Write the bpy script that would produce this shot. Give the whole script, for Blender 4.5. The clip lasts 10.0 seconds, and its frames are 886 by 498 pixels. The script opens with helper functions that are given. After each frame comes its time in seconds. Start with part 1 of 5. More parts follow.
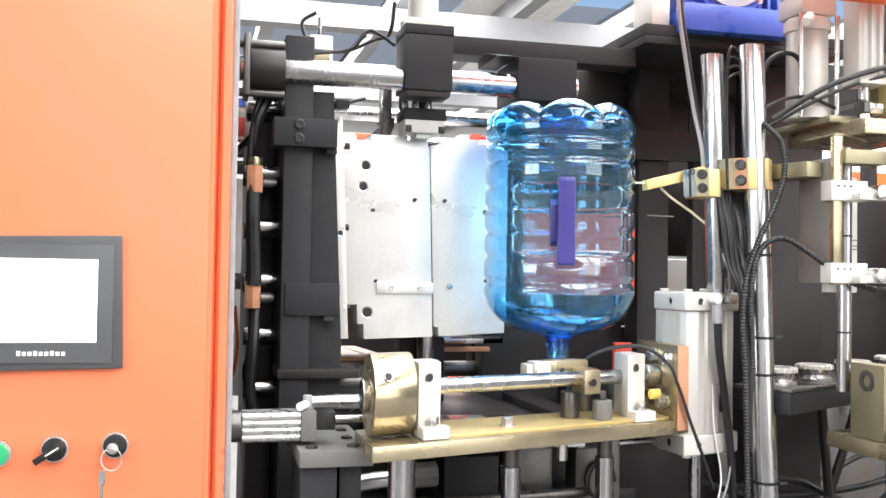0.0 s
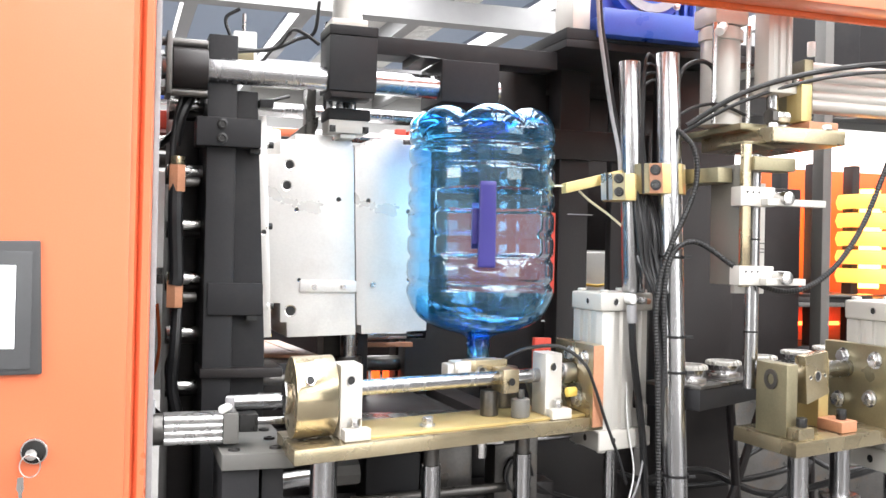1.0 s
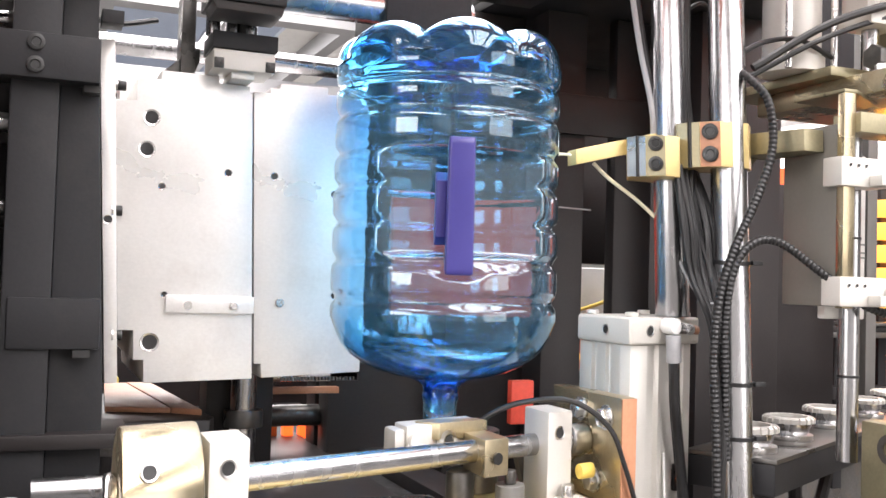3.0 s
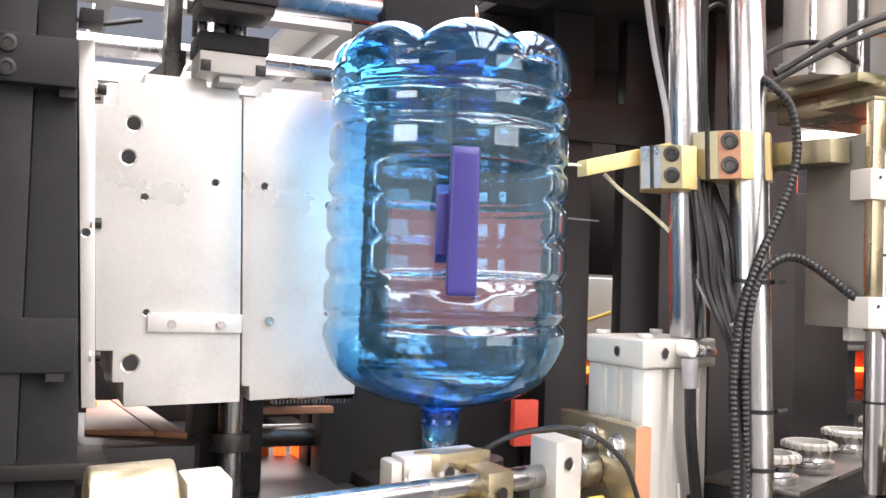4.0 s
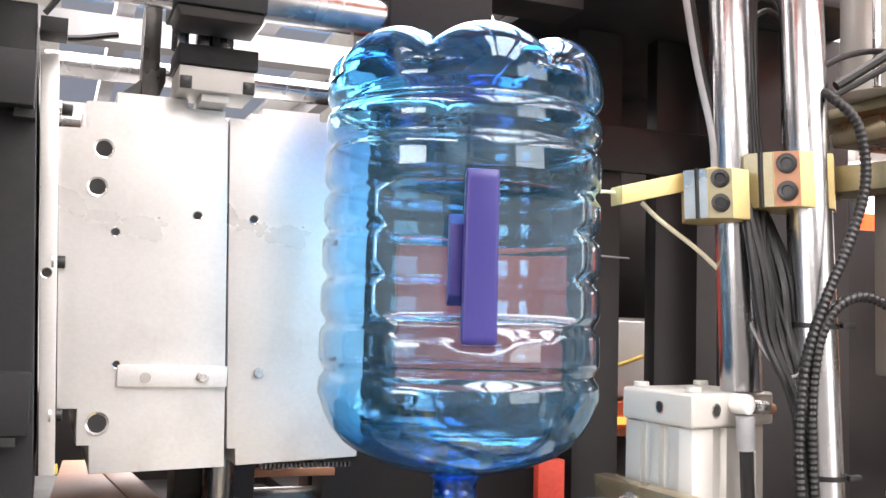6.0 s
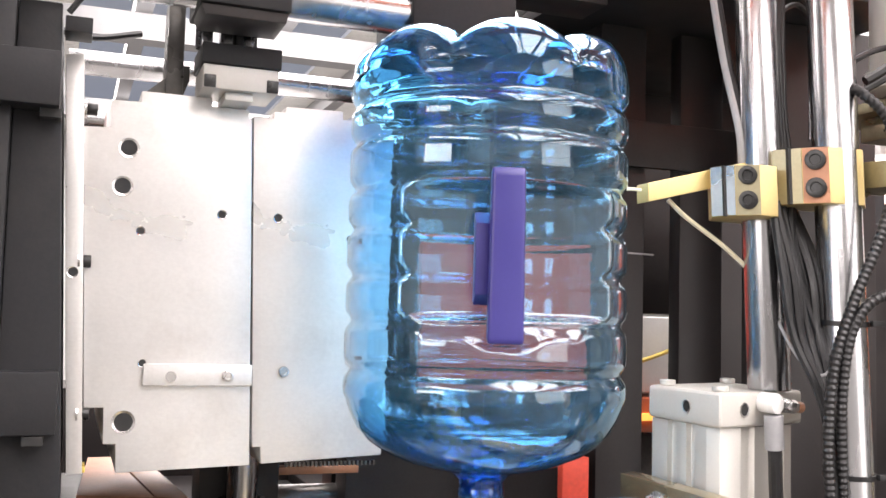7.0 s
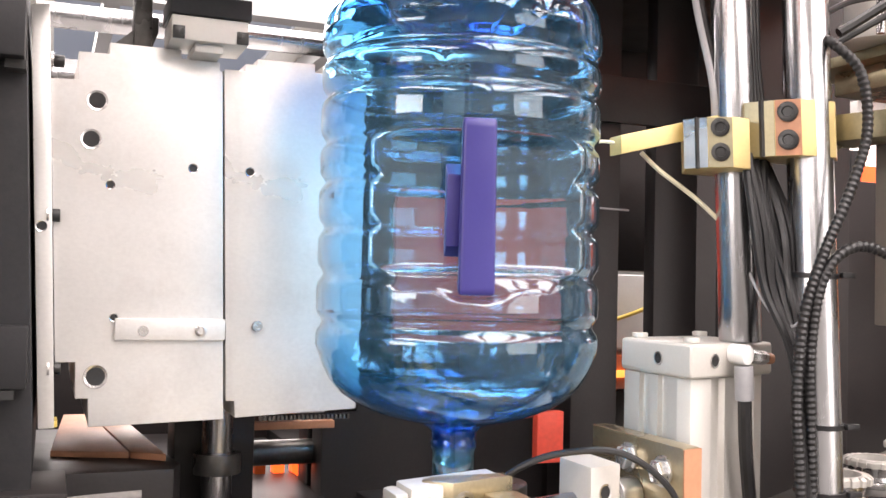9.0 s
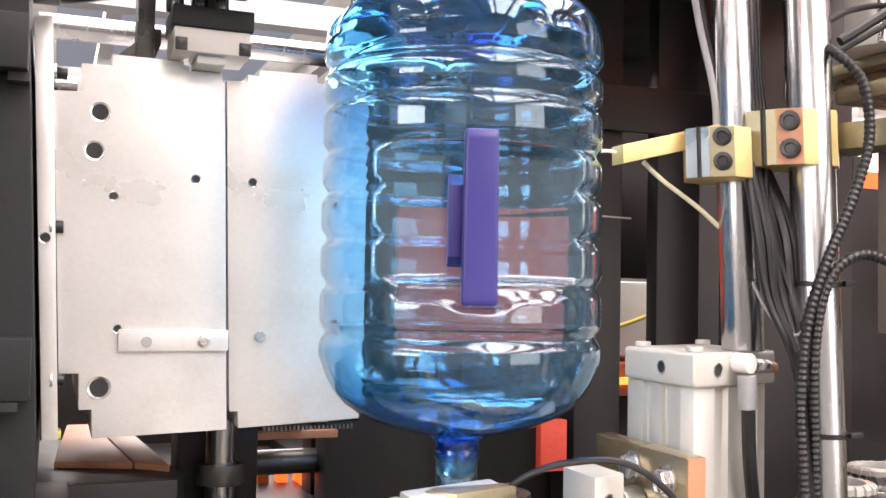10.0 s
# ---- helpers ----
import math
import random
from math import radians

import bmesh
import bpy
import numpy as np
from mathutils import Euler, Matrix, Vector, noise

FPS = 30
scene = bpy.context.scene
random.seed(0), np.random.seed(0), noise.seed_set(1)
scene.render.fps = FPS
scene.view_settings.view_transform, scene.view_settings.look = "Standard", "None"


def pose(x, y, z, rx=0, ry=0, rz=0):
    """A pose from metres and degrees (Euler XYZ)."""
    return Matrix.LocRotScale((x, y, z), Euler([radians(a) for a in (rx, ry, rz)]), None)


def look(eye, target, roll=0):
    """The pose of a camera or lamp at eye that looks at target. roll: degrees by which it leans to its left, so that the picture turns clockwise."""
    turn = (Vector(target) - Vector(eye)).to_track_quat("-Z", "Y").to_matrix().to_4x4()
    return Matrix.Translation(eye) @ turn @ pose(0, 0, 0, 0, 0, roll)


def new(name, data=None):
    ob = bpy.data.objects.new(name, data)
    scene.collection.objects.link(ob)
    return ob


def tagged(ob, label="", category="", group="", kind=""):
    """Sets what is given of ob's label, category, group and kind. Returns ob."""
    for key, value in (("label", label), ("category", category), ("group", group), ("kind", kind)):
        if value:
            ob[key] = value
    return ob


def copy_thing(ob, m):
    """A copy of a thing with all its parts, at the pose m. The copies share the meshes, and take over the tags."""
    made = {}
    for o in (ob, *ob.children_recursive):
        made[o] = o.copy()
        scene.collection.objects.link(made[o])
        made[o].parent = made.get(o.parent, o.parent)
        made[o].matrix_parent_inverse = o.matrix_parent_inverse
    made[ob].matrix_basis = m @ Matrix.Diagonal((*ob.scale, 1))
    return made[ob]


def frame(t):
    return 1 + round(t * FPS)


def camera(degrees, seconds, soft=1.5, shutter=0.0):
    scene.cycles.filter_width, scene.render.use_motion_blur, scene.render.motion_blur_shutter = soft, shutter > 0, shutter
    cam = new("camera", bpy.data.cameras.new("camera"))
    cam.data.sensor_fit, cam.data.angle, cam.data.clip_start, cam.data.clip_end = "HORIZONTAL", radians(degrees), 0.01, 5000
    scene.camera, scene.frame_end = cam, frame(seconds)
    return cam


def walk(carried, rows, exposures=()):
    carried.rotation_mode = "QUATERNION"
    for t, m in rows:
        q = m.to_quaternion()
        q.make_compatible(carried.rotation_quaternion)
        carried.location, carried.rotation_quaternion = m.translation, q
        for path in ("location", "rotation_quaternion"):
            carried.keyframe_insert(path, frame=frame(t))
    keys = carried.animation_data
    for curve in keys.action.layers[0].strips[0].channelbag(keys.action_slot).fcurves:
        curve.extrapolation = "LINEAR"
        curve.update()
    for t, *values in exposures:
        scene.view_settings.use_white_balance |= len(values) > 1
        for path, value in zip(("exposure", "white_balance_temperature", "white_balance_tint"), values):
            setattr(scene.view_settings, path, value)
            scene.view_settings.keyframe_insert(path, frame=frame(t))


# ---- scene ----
import itertools

# camera and walk: seconds, x, y, z, yaw, pitch, roll
cam = camera(48.27, 10.0, soft=1.5)
ROWS = [
    (0.0, -0.5934, -1.5260, 1.1211, -14.104, 1.549, 0.939),
    (0.5, -0.5932, -1.5476, 1.1513, -16.996, 0.560, 1.168),
    (1.0, -0.5933, -1.5517, 1.1583, -18.325, 0.351, 1.217),
    (1.5, -0.5855, -1.5605, 1.1677, -18.282, 0.018, 1.312),
    (2.0, -0.5537, -1.4549, 1.1663, -19.806, 0.103, 1.294),
    (2.5, -0.4756, -1.1449, 1.1281, -22.082, 1.921, 1.373),
    (4.0, -0.4016, -0.9293, 1.1493, -22.461, 2.077, 1.895),
    (4.5, -0.3896, -0.9113, 1.1576, -21.953, 2.637, 1.889),
    (5.0, -0.3723, -0.8506, 1.1583, -21.987, 3.703, 1.911),
    (6.5, -0.3473, -0.8003, 1.1500, -21.153, 4.578, 1.572),
    (7.0, -0.3548, -0.7980, 1.1562, -20.592, 4.161, 1.555),
    (7.5, -0.3533, -0.7994, 1.1579, -20.412, 3.822, 1.460),
    (8.0, -0.3516, -0.7988, 1.1538, -21.110, 3.336, 1.418),
    (8.5, -0.3505, -0.7981, 1.1535, -21.576, 2.552, 1.381),
    (9.0, -0.3453, -0.7986, 1.1476, -21.660, 2.049, 1.363),
    (9.5, -0.3469, -0.7988, 1.1493, -21.544, 2.371, 1.164),
    (10.0, -0.3459, -0.7994, 1.1513, -21.512, 2.384, 1.131),
]
walk(cam, [(t, look((x, y, z), (x - math.sin(radians(a)) * math.cos(radians(p)), y + math.cos(radians(a)) * math.cos(radians(p)), z + math.sin(radians(p))), roll))
           for t, x, y, z, a, p, roll in ROWS], exposures=[(0.0, 0.46, 6450, 11), (1.5, 0.44, 6450, 12), (2.5, 0.38, 6600, 15), (4.5, 0.37, 6800, 17), (7.0, 0.36, 6850, 18), (9.0, 0.33, 7050, 20), (10.0, 0.33, 7050, 20)])

# ---- light: sky outside, skylight strips in the roof, two unseen fill lamps added ----
world = bpy.data.worlds.new("sky")
scene.world = world
world.use_nodes = True
wn = world.node_tree.nodes
sky = wn.new("ShaderNodeTexSky")
sky.sky_type, sky.sun_disc, sky.sun_elevation, sky.sun_rotation = "NISHITA", False, radians(55), radians(200)
world.node_tree.links.new(sky.outputs["Color"], wn["Background"].inputs["Color"])
wn["Background"].inputs["Strength"].default_value = 0.12


def area_lamp(name, m, sx, sy, watts, colour):
    data = bpy.data.lights.new(name, "AREA")
    data.shape, data.size, data.size_y, data.energy, data.color = "RECTANGLE", sx, sy, watts, colour
    ob = new(name, data)
    ob.matrix_world = m
    return ob


SKYLIGHTS = [(-5.2, -3.4), (-0.4, 2.3), (3.5, 6.8)]
for i, (xa, xb) in enumerate(SKYLIGHTS):
    area_lamp("skylight_daylight", pose((xa + xb) / 2, 4.0, 4.14), xb - xa - 0.1, 24.0, 1700, (1.0, 0.985, 0.96))
# unseen fill lamp added behind, to brighten the front faces
area_lamp("added_front_fill", look((4.6, -8.7, 2.2), (0.0, 0.0, 1.3)), 5.6, 3.6, 190, (1.0, 0.98, 0.95))
# unseen fill lamp added on the left, to brighten left-facing sides
area_lamp("added_left_fill", look((-10.7, -4.5, 2.4), (0.0, 0.0, 1.3)), 6.0, 2.6, 330, (1.0, 0.985, 0.96))

# ---- materials ----


def material(name, colour, rough=0.5, metal=0.0, vary=0.12, scale=8.0, bump=0.05, fine=180.0, stretch=(1, 1, 1), rough_vary=0.12, coat=0.0,
             dirt=None, dirt_amount=0.0, spec=0.5):
    m = bpy.data.materials.new(name)
    m.use_nodes = True
    nt = m.node_tree
    b = nt.nodes["Principled BSDF"]
    L = nt.links.new
    co = nt.nodes.new("ShaderNodeTexCoord")
    mp = nt.nodes.new("ShaderNodeMapping")
    mp.inputs["Scale"].default_value = stretch
    L(co.outputs["Object"], mp.inputs["Vector"])
    n1 = nt.nodes.new("ShaderNodeTexNoise")
    n1.inputs["Scale"].default_value, n1.inputs["Detail"].default_value = scale, 6
    L(mp.outputs["Vector"], n1.inputs["Vector"])
    n2 = nt.nodes.new("ShaderNodeTexNoise")
    n2.inputs["Scale"].default_value, n2.inputs["Detail"].default_value = fine, 3
    L(mp.outputs["Vector"], n2.inputs["Vector"])
    ramp = nt.nodes.new("ShaderNodeMapRange")
    ramp.inputs["From Min"].default_value, ramp.inputs["From Max"].default_value = 0.3, 0.7
    ramp.inputs["To Min"].default_value, ramp.inputs["To Max"].default_value = 1 - vary, 1 + vary
    L(n1.outputs["Fac"], ramp.inputs["Value"])
    r2 = nt.nodes.new("ShaderNodeMapRange")
    r2.inputs["From Min"].default_value, r2.inputs["From Max"].default_value = 0.3, 0.7
    r2.inputs["To Min"].default_value, r2.inputs["To Max"].default_value = 1 - vary * 0.4, 1 + vary * 0.4
    L(n2.outputs["Fac"], r2.inputs["Value"])
    mul = nt.nodes.new("ShaderNodeMath")
    mul.operation = "MULTIPLY"
    L(ramp.outputs[0], mul.inputs[0])
    L(r2.outputs[0], mul.inputs[1])
    hs = nt.nodes.new("ShaderNodeHueSaturation")
    hs.inputs["Color"].default_value = (*colour, 1)
    L(mul.outputs[0], hs.inputs["Value"])
    out = hs.outputs["Color"]
    if dirt:
        n3 = nt.nodes.new("ShaderNodeTexNoise")
        n3.inputs["Scale"].default_value, n3.inputs["Detail"].default_value, n3.inputs["Roughness"].default_value = scale * 1.7, 9, 0.7
        L(co.outputs["Object"], n3.inputs["Vector"])
        d = nt.nodes.new("ShaderNodeMapRange")
        d.inputs["From Min"].default_value, d.inputs["From Max"].default_value = 0.52, 0.75
        d.inputs["To Min"].default_value, d.inputs["To Max"].default_value = 0, dirt_amount
        L(n3.outputs["Fac"], d.inputs["Value"])
        mix = nt.nodes.new("ShaderNodeMix")
        mix.data_type = "RGBA"
        L(d.outputs[0], mix.inputs["Factor"])
        L(out, mix.inputs[6])
        mix.inputs[7].default_value = (*dirt, 1)
        out = mix.outputs[2]
    L(out, b.inputs["Base Color"])
    rr = nt.nodes.new("ShaderNodeMapRange")
    rr.inputs["From Min"].default_value, rr.inputs["From Max"].default_value = 0.3, 0.7
    rr.inputs["To Min"].default_value, rr.inputs["To Max"].default_value = max(0.02, rough - rough_vary), min(1, rough + rough_vary)
    L(n1.outputs["Fac"], rr.inputs["Value"])
    L(rr.outputs[0], b.inputs["Roughness"])
    b.inputs["Metallic"].default_value = metal
    b.inputs["Coat Weight"].default_value = coat
    b.inputs["Coat Roughness"].default_value = 0.15
    b.inputs["Specular IOR Level"].default_value = spec
    if bump:
        bp = nt.nodes.new("ShaderNodeBump")
        bp.inputs["Strength"].default_value, bp.inputs["Distance"].default_value = bump, 0.002
        L(n2.outputs["Fac"], bp.inputs["Height"])
        L(bp.outputs["Normal"], b.inputs["Normal"])
    return m


def glow(name, colour, strength):
    m = bpy.data.materials.new(name)
    m.use_nodes = True
    b = m.node_tree.nodes["Principled BSDF"]
    b.inputs["Base Color"].default_value = (*[min(0.8, c) for c in colour], 1)
    b.inputs["Emission Color"].default_value = (*colour, 1)
    b.inputs["Emission Strength"].default_value = strength
    return m


M = {
    "orange": material("orange_powder_coat", (0.76, 0.19, 0.085), 0.34, vary=0.05, scale=2.0, bump=0.05, fine=420, coat=0.25),
    "orange_dull": material("dull_orange_paint", (0.80, 0.13, 0.02), 0.5, vary=0.12, scale=4.0, dirt=(0.12, 0.06, 0.03), dirt_amount=0.5),
    "slate": material("slate_grey_paint", (0.024, 0.024, 0.026), 0.52, spec=0.18, vary=0.12, scale=6, bump=0.06, fine=300, dirt=(0.05, 0.048, 0.046), dirt_amount=0.35),
    "black": material("black_frame_paint", (0.020, 0.017, 0.0172), 0.46, spec=0.33, vary=0.2, scale=5, bump=0.06, fine=260, dirt=(0.035, 0.030, 0.028), dirt_amount=0.45),
    "alu": material("milled_aluminium", (0.66, 0.645, 0.625), 0.38, metal=0.48, vary=0.08, scale=4, bump=0.03, fine=260, stretch=(1, 1, 1.4), rough_vary=0.12,
                    dirt=(0.42, 0.37, 0.345), dirt_amount=0.45),
    "alu_cast": material("anodised_aluminium", (0.56, 0.545, 0.51), 0.4, metal=0.25, vary=0.05, scale=14, bump=0.05, fine=500),
    "white_alu": material("white_machined_aluminium", (0.57, 0.55, 0.51), 0.42, metal=0.12, vary=0.05, scale=14, bump=0.03, fine=400),
    "chrome": material("hard_chrome", (0.43, 0.43, 0.44), 0.25, metal=1.0, vary=0.05, scale=9, bump=0.012, fine=90, stretch=(8, 8, 1), rough_vary=0.05),
    "steel": material("ground_steel", (0.62, 0.61, 0.6), 0.26, metal=1.0, vary=0.1, scale=12, bump=0.03, fine=260, rough_vary=0.1),
    "dark_steel": material("oiled_dark_steel", (0.11, 0.105, 0.1), 0.35, metal=0.7, vary=0.25, scale=10, bump=0.06, dirt=(0.2, 0.12, 0.06), dirt_amount=0.4),
    "brass": material("yellow_zinc_plating", (0.42, 0.355, 0.235), 0.27, metal=0.82, vary=0.12, scale=11, bump=0.03, fine=300, dirt=(0.42, 0.40, 0.30), dirt_amount=0.6),
    "brass_bright": material("bright_yellow_zinc", (0.58, 0.45, 0.20), 0.36, metal=0.5, vary=0.08, scale=12, bump=0.03, fine=300),
    "brass_dull": material("dull_olive_zinc", (0.28, 0.25, 0.16), 0.38, metal=0.6, vary=0.15, scale=12, bump=0.04, fine=300),
    "zinc": material("bright_zinc_plating", (0.55, 0.55, 0.55), 0.3, metal=0.8, vary=0.1, scale=60, bump=0.0),
    "bolt": material("black_oxide_bolt", (0.03, 0.03, 0.03), 0.35, metal=0.5, vary=0.2, scale=60, bump=0.0),
    # near-black puts the shade of bores, slits and grooves into the colour
    "hole": material("recess_shade", (0.02, 0.02, 0.02), 0.7, vary=0.1, scale=80, bump=0.0),
    "rubber": material("black_hose", (0.010, 0.010, 0.011), 0.42, vary=0.15, scale=40, bump=0.03),
    "grey_cable": material("grey_cable", (0.30, 0.30, 0.31), 0.5, vary=0.1, scale=40, bump=0.0),
    "yellow_cable": material("yellow_air_tube", (0.75, 0.55, 0.12), 0.4, vary=0.1, scale=40, bump=0.0),
    "pale_tube": material("pale_air_tube", (0.72, 0.66, 0.48), 0.35, vary=0.1, scale=40, bump=0.0),
    "blue": material("blue_enamel", (0.035, 0.09, 0.42), 0.36, vary=0.1, scale=18, bump=0.05, fine=300, coat=0.2),
    "bezel": material("grey_plastic_bezel", (0.065, 0.067, 0.07), 0.38, vary=0.06, scale=10, bump=0.03, fine=600),
    "bezel_face": material("glossy_grey_face", (0.09, 0.093, 0.097), 0.16, vary=0.05, scale=4, bump=0.0, coat=0.4),
    "screen": glow("lit_screen", (0.97, 1.0, 1.0), 1.6),
    "green": material("green_button_plastic", (0.02, 0.35, 0.14), 0.3, vary=0.05, scale=20, bump=0.0, coat=0.3),
    "mark": material("printed_mark", (0.75, 0.75, 0.75), 0.4, vary=0.03, scale=20, bump=0.0),
    "handle": material("violet_blue_plastic", (0.036, 0.031, 0.185), 0.36, vary=0.05, scale=20, bump=0.01, fine=400),
    "wall": material("hall_wall_sheet", (0.46, 0.46, 0.45), 0.55, vary=0.06, scale=0.7, bump=0.03, dirt=(0.34, 0.33, 0.32), dirt_amount=0.4),
    "floor": material("worn_concrete", (0.11, 0.105, 0.10), 0.5, vary=0.2, scale=2.5, bump=0.15, fine=60, dirt=(0.07, 0.065, 0.06), dirt_amount=0.7),
    "roof_beam": material("grey_steel_purlin", (0.32, 0.32, 0.325), 0.5, vary=0.1, scale=3, bump=0.0),
    "red": material("red_primer_and_glow_tint", (0.78, 0.085, 0.05), 0.5, vary=0.15, scale=6, bump=0.05, dirt=(0.22, 0.07, 0.05), dirt_amount=0.4),
    "red_case": material("red_enamel", (0.55, 0.06, 0.035), 0.4, vary=0.1, scale=9, bump=0.02),
    "copper": material("orange_brown_primer_and_reflection", (0.46, 0.215, 0.12), 0.5, vary=0.15, scale=9, bump=0.04, dirt=(0.2, 0.12, 0.08), dirt_amount=0.5),
    "lamp": glow("infrared_lamp", (1.0, 0.34, 0.05), 14.0),
    "lamp_red": glow("red_hot_tube", (1.0, 0.15, 0.03), 6.0),
    # emission stands in for the red light falling on the fins
    "fin_glow": glow("fin_light_emission", (1.0, 0.12, 0.02), 1.6),
    # emission stands in for lamp light on the oven rings; light strip shares it
    "amber": glow("amber_light_emission", (1.0, 0.52, 0.10), 1.0),
    "white_panel": glow("light_box_diffuser", (1.0, 1.0, 1.0), 2.2),
    "grey_panel": material("grey_box_paint", (0.13, 0.128, 0.12), 0.45, vary=0.06, scale=8, bump=0.04),
    "grey_plate": material("warm_grey_plate_paint", (0.15, 0.143, 0.125), 0.45, vary=0.08, scale=9, bump=0.04),
    "white_plastic": material("white_plastic", (0.8, 0.8, 0.78), 0.4, vary=0.04, scale=20, bump=0.0),
}


def foil_material():
    m = bpy.data.materials.new("crinkled_roof_foil")
    m.use_nodes = True
    nt = m.node_tree
    b = nt.nodes["Principled BSDF"]
    b.inputs["Base Color"].default_value = (0.86, 0.85, 0.81, 1)
    b.inputs["Metallic"].default_value, b.inputs["Roughness"].default_value = 0.1, 0.45
    co = nt.nodes.new("ShaderNodeTexCoord")
    n = nt.nodes.new("ShaderNodeTexNoise")
    n.inputs["Scale"].default_value, n.inputs["Detail"].default_value = 7.0, 6
    nt.links.new(co.outputs["Object"], n.inputs["Vector"])
    bp = nt.nodes.new("ShaderNodeBump")
    bp.inputs["Strength"].default_value, bp.inputs["Distance"].default_value = 0.9, 0.06
    nt.links.new(n.outputs["Fac"], bp.inputs["Height"])
    nt.links.new(bp.outputs["Normal"], b.inputs["Normal"])
    return m


def pet_material():
    """Clear blue bottle plastic; the tint is deeper where the wall is thick, at the neck, shoulder and foot."""
    m = bpy.data.materials.new("blue_pet")
    m.use_nodes = True
    nt = m.node_tree
    b = nt.nodes["Principled BSDF"]
    L = nt.links.new
    b.inputs["Transmission Weight"].default_value = 0.992
    b.inputs["Specular IOR Level"].default_value = 0.5
    b.inputs["IOR"].default_value = 1.55
    b.inputs["Roughness"].default_value = 0.02
    co = nt.nodes.new("ShaderNodeTexCoord")
    sep = nt.nodes.new("ShaderNodeSeparateXYZ")
    L(co.outputs["Object"], sep.inputs[0])
    ramp = nt.nodes.new("ShaderNodeValToRGB")
    mr = nt.nodes.new("ShaderNodeMapRange")
    mr.inputs["From Min"].default_value, mr.inputs["From Max"].default_value = 0.0, 0.447
    L(sep.outputs["Z"], mr.inputs["Value"])
    L(mr.outputs[0], ramp.inputs["Fac"])
    e = ramp.color_ramp.elements
    e[0].position, e[0].color = 0.0, (0.42, 0.80, 0.96, 1)
    e[1].position, e[1].color = 1.0, (0.20, 0.62, 1.0, 1)
    for pos, col in ((0.105, (0.38, 0.78, 0.96, 1)), (0.125, (0.05, 0.32, 0.93, 1)), (0.15, (0.03, 0.27, 0.90, 1)), (0.19, (0.09, 0.52, 0.98, 1)), (0.25, (0.28, 0.72, 1.0, 1)), (0.36, (0.55, 0.83, 1.0, 1)), (0.80, (0.52, 0.82, 1.0, 1)), (0.89, (0.30, 0.73, 1.0, 1))):
        el = e.new(pos)
        el.color = col
    # the middle of the foot is thick and deep blue
    flat = nt.nodes.new("ShaderNodeVectorMath")
    flat.operation = "MULTIPLY"
    flat.inputs[1].default_value = (1, 1, 0)
    L(co.outputs["Object"], flat.inputs[0])
    span = nt.nodes.new("ShaderNodeVectorMath")
    span.operation = "LENGTH"
    L(flat.outputs[0], span.inputs[0])
    core = nt.nodes.new("ShaderNodeMapRange")
    core.inputs["From Min"].default_value, core.inputs["From Max"].default_value = 0.088, 0.055
    L(span.outputs["Value"], core.inputs["Value"])
    high = nt.nodes.new("ShaderNodeMapRange")
    high.inputs["From Min"].default_value, high.inputs["From Max"].default_value = 0.37, 0.40
    L(sep.outputs["Z"], high.inputs["Value"])
    both = nt.nodes.new("ShaderNodeMath")
    both.operation = "MULTIPLY"
    L(core.outputs[0], both.inputs[0])
    L(high.outputs[0], both.inputs[1])
    tint = nt.nodes.new("ShaderNodeMix")
    tint.data_type = "RGBA"
    L(both.outputs[0], tint.inputs["Factor"])
    L(ramp.outputs["Color"], tint.inputs[6])
    tint.inputs[7].default_value = (0.07, 0.42, 0.98, 1)
    L(tint.outputs[2], b.inputs["Base Color"])
    n = nt.nodes.new("ShaderNodeTexNoise")
    n.inputs["Scale"].default_value, n.inputs["Detail"].default_value = 22, 3
    L(co.outputs["Object"], n.inputs["Vector"])
    bp = nt.nodes.new("ShaderNodeBump")
    bp.inputs["Strength"].default_value, bp.inputs["Distance"].default_value = 0.12, 0.004
    L(n.outputs["Fac"], bp.inputs["Height"])
    L(bp.outputs["Normal"], b.inputs["Normal"])
    return m


M["foil"], M["pet"] = foil_material(), pet_material()

# ---- mesh helpers ----
ORIGIN, SKEW = {}, {}


def thing(name, base, label, category, group="", frame_of=None, kind="", skew=None):
    ob = new(name)
    ob.empty_display_size = 0.05
    if skew:
        base = skew @ Vector(base)
        SKEW[ob.name] = skew
    ob.matrix_basis = (frame_of or Matrix()) @ Matrix.Translation(base)
    ORIGIN[ob.name] = Vector(base)
    return tagged(ob, label, category, group, kind)


def finish(name, bm, mat, offset=(0, 0, 0), sharp=35):
    me = bpy.data.meshes.new(name)
    bmesh.ops.translate(bm, verts=bm.verts, vec=-Vector(offset))
    bm.to_mesh(me)
    bm.free()
    me.materials.append(mat)
    me.polygons.foreach_set("use_smooth", [True] * len(me.polygons))
    me.set_sharp_from_angle(angle=radians(sharp))
    return me


def part(name, bm, mat, parent, label="", sharp=35):
    base = ORIGIN[parent.name]
    if parent.name in SKEW:
        bmesh.ops.transform(bm, matrix=SKEW[parent.name], verts=bm.verts)
    ob = new(name, finish(name, bm, mat, base, sharp))
    ob.parent = parent
    ORIGIN[ob.name] = base
    if parent.name in SKEW:
        SKEW[ob.name] = SKEW[parent.name]
    return tagged(ob, label)


def setting(name, bm, mat, label, category):
    return tagged(new(name, finish(name, bm, mat)), label, category, kind="structure")


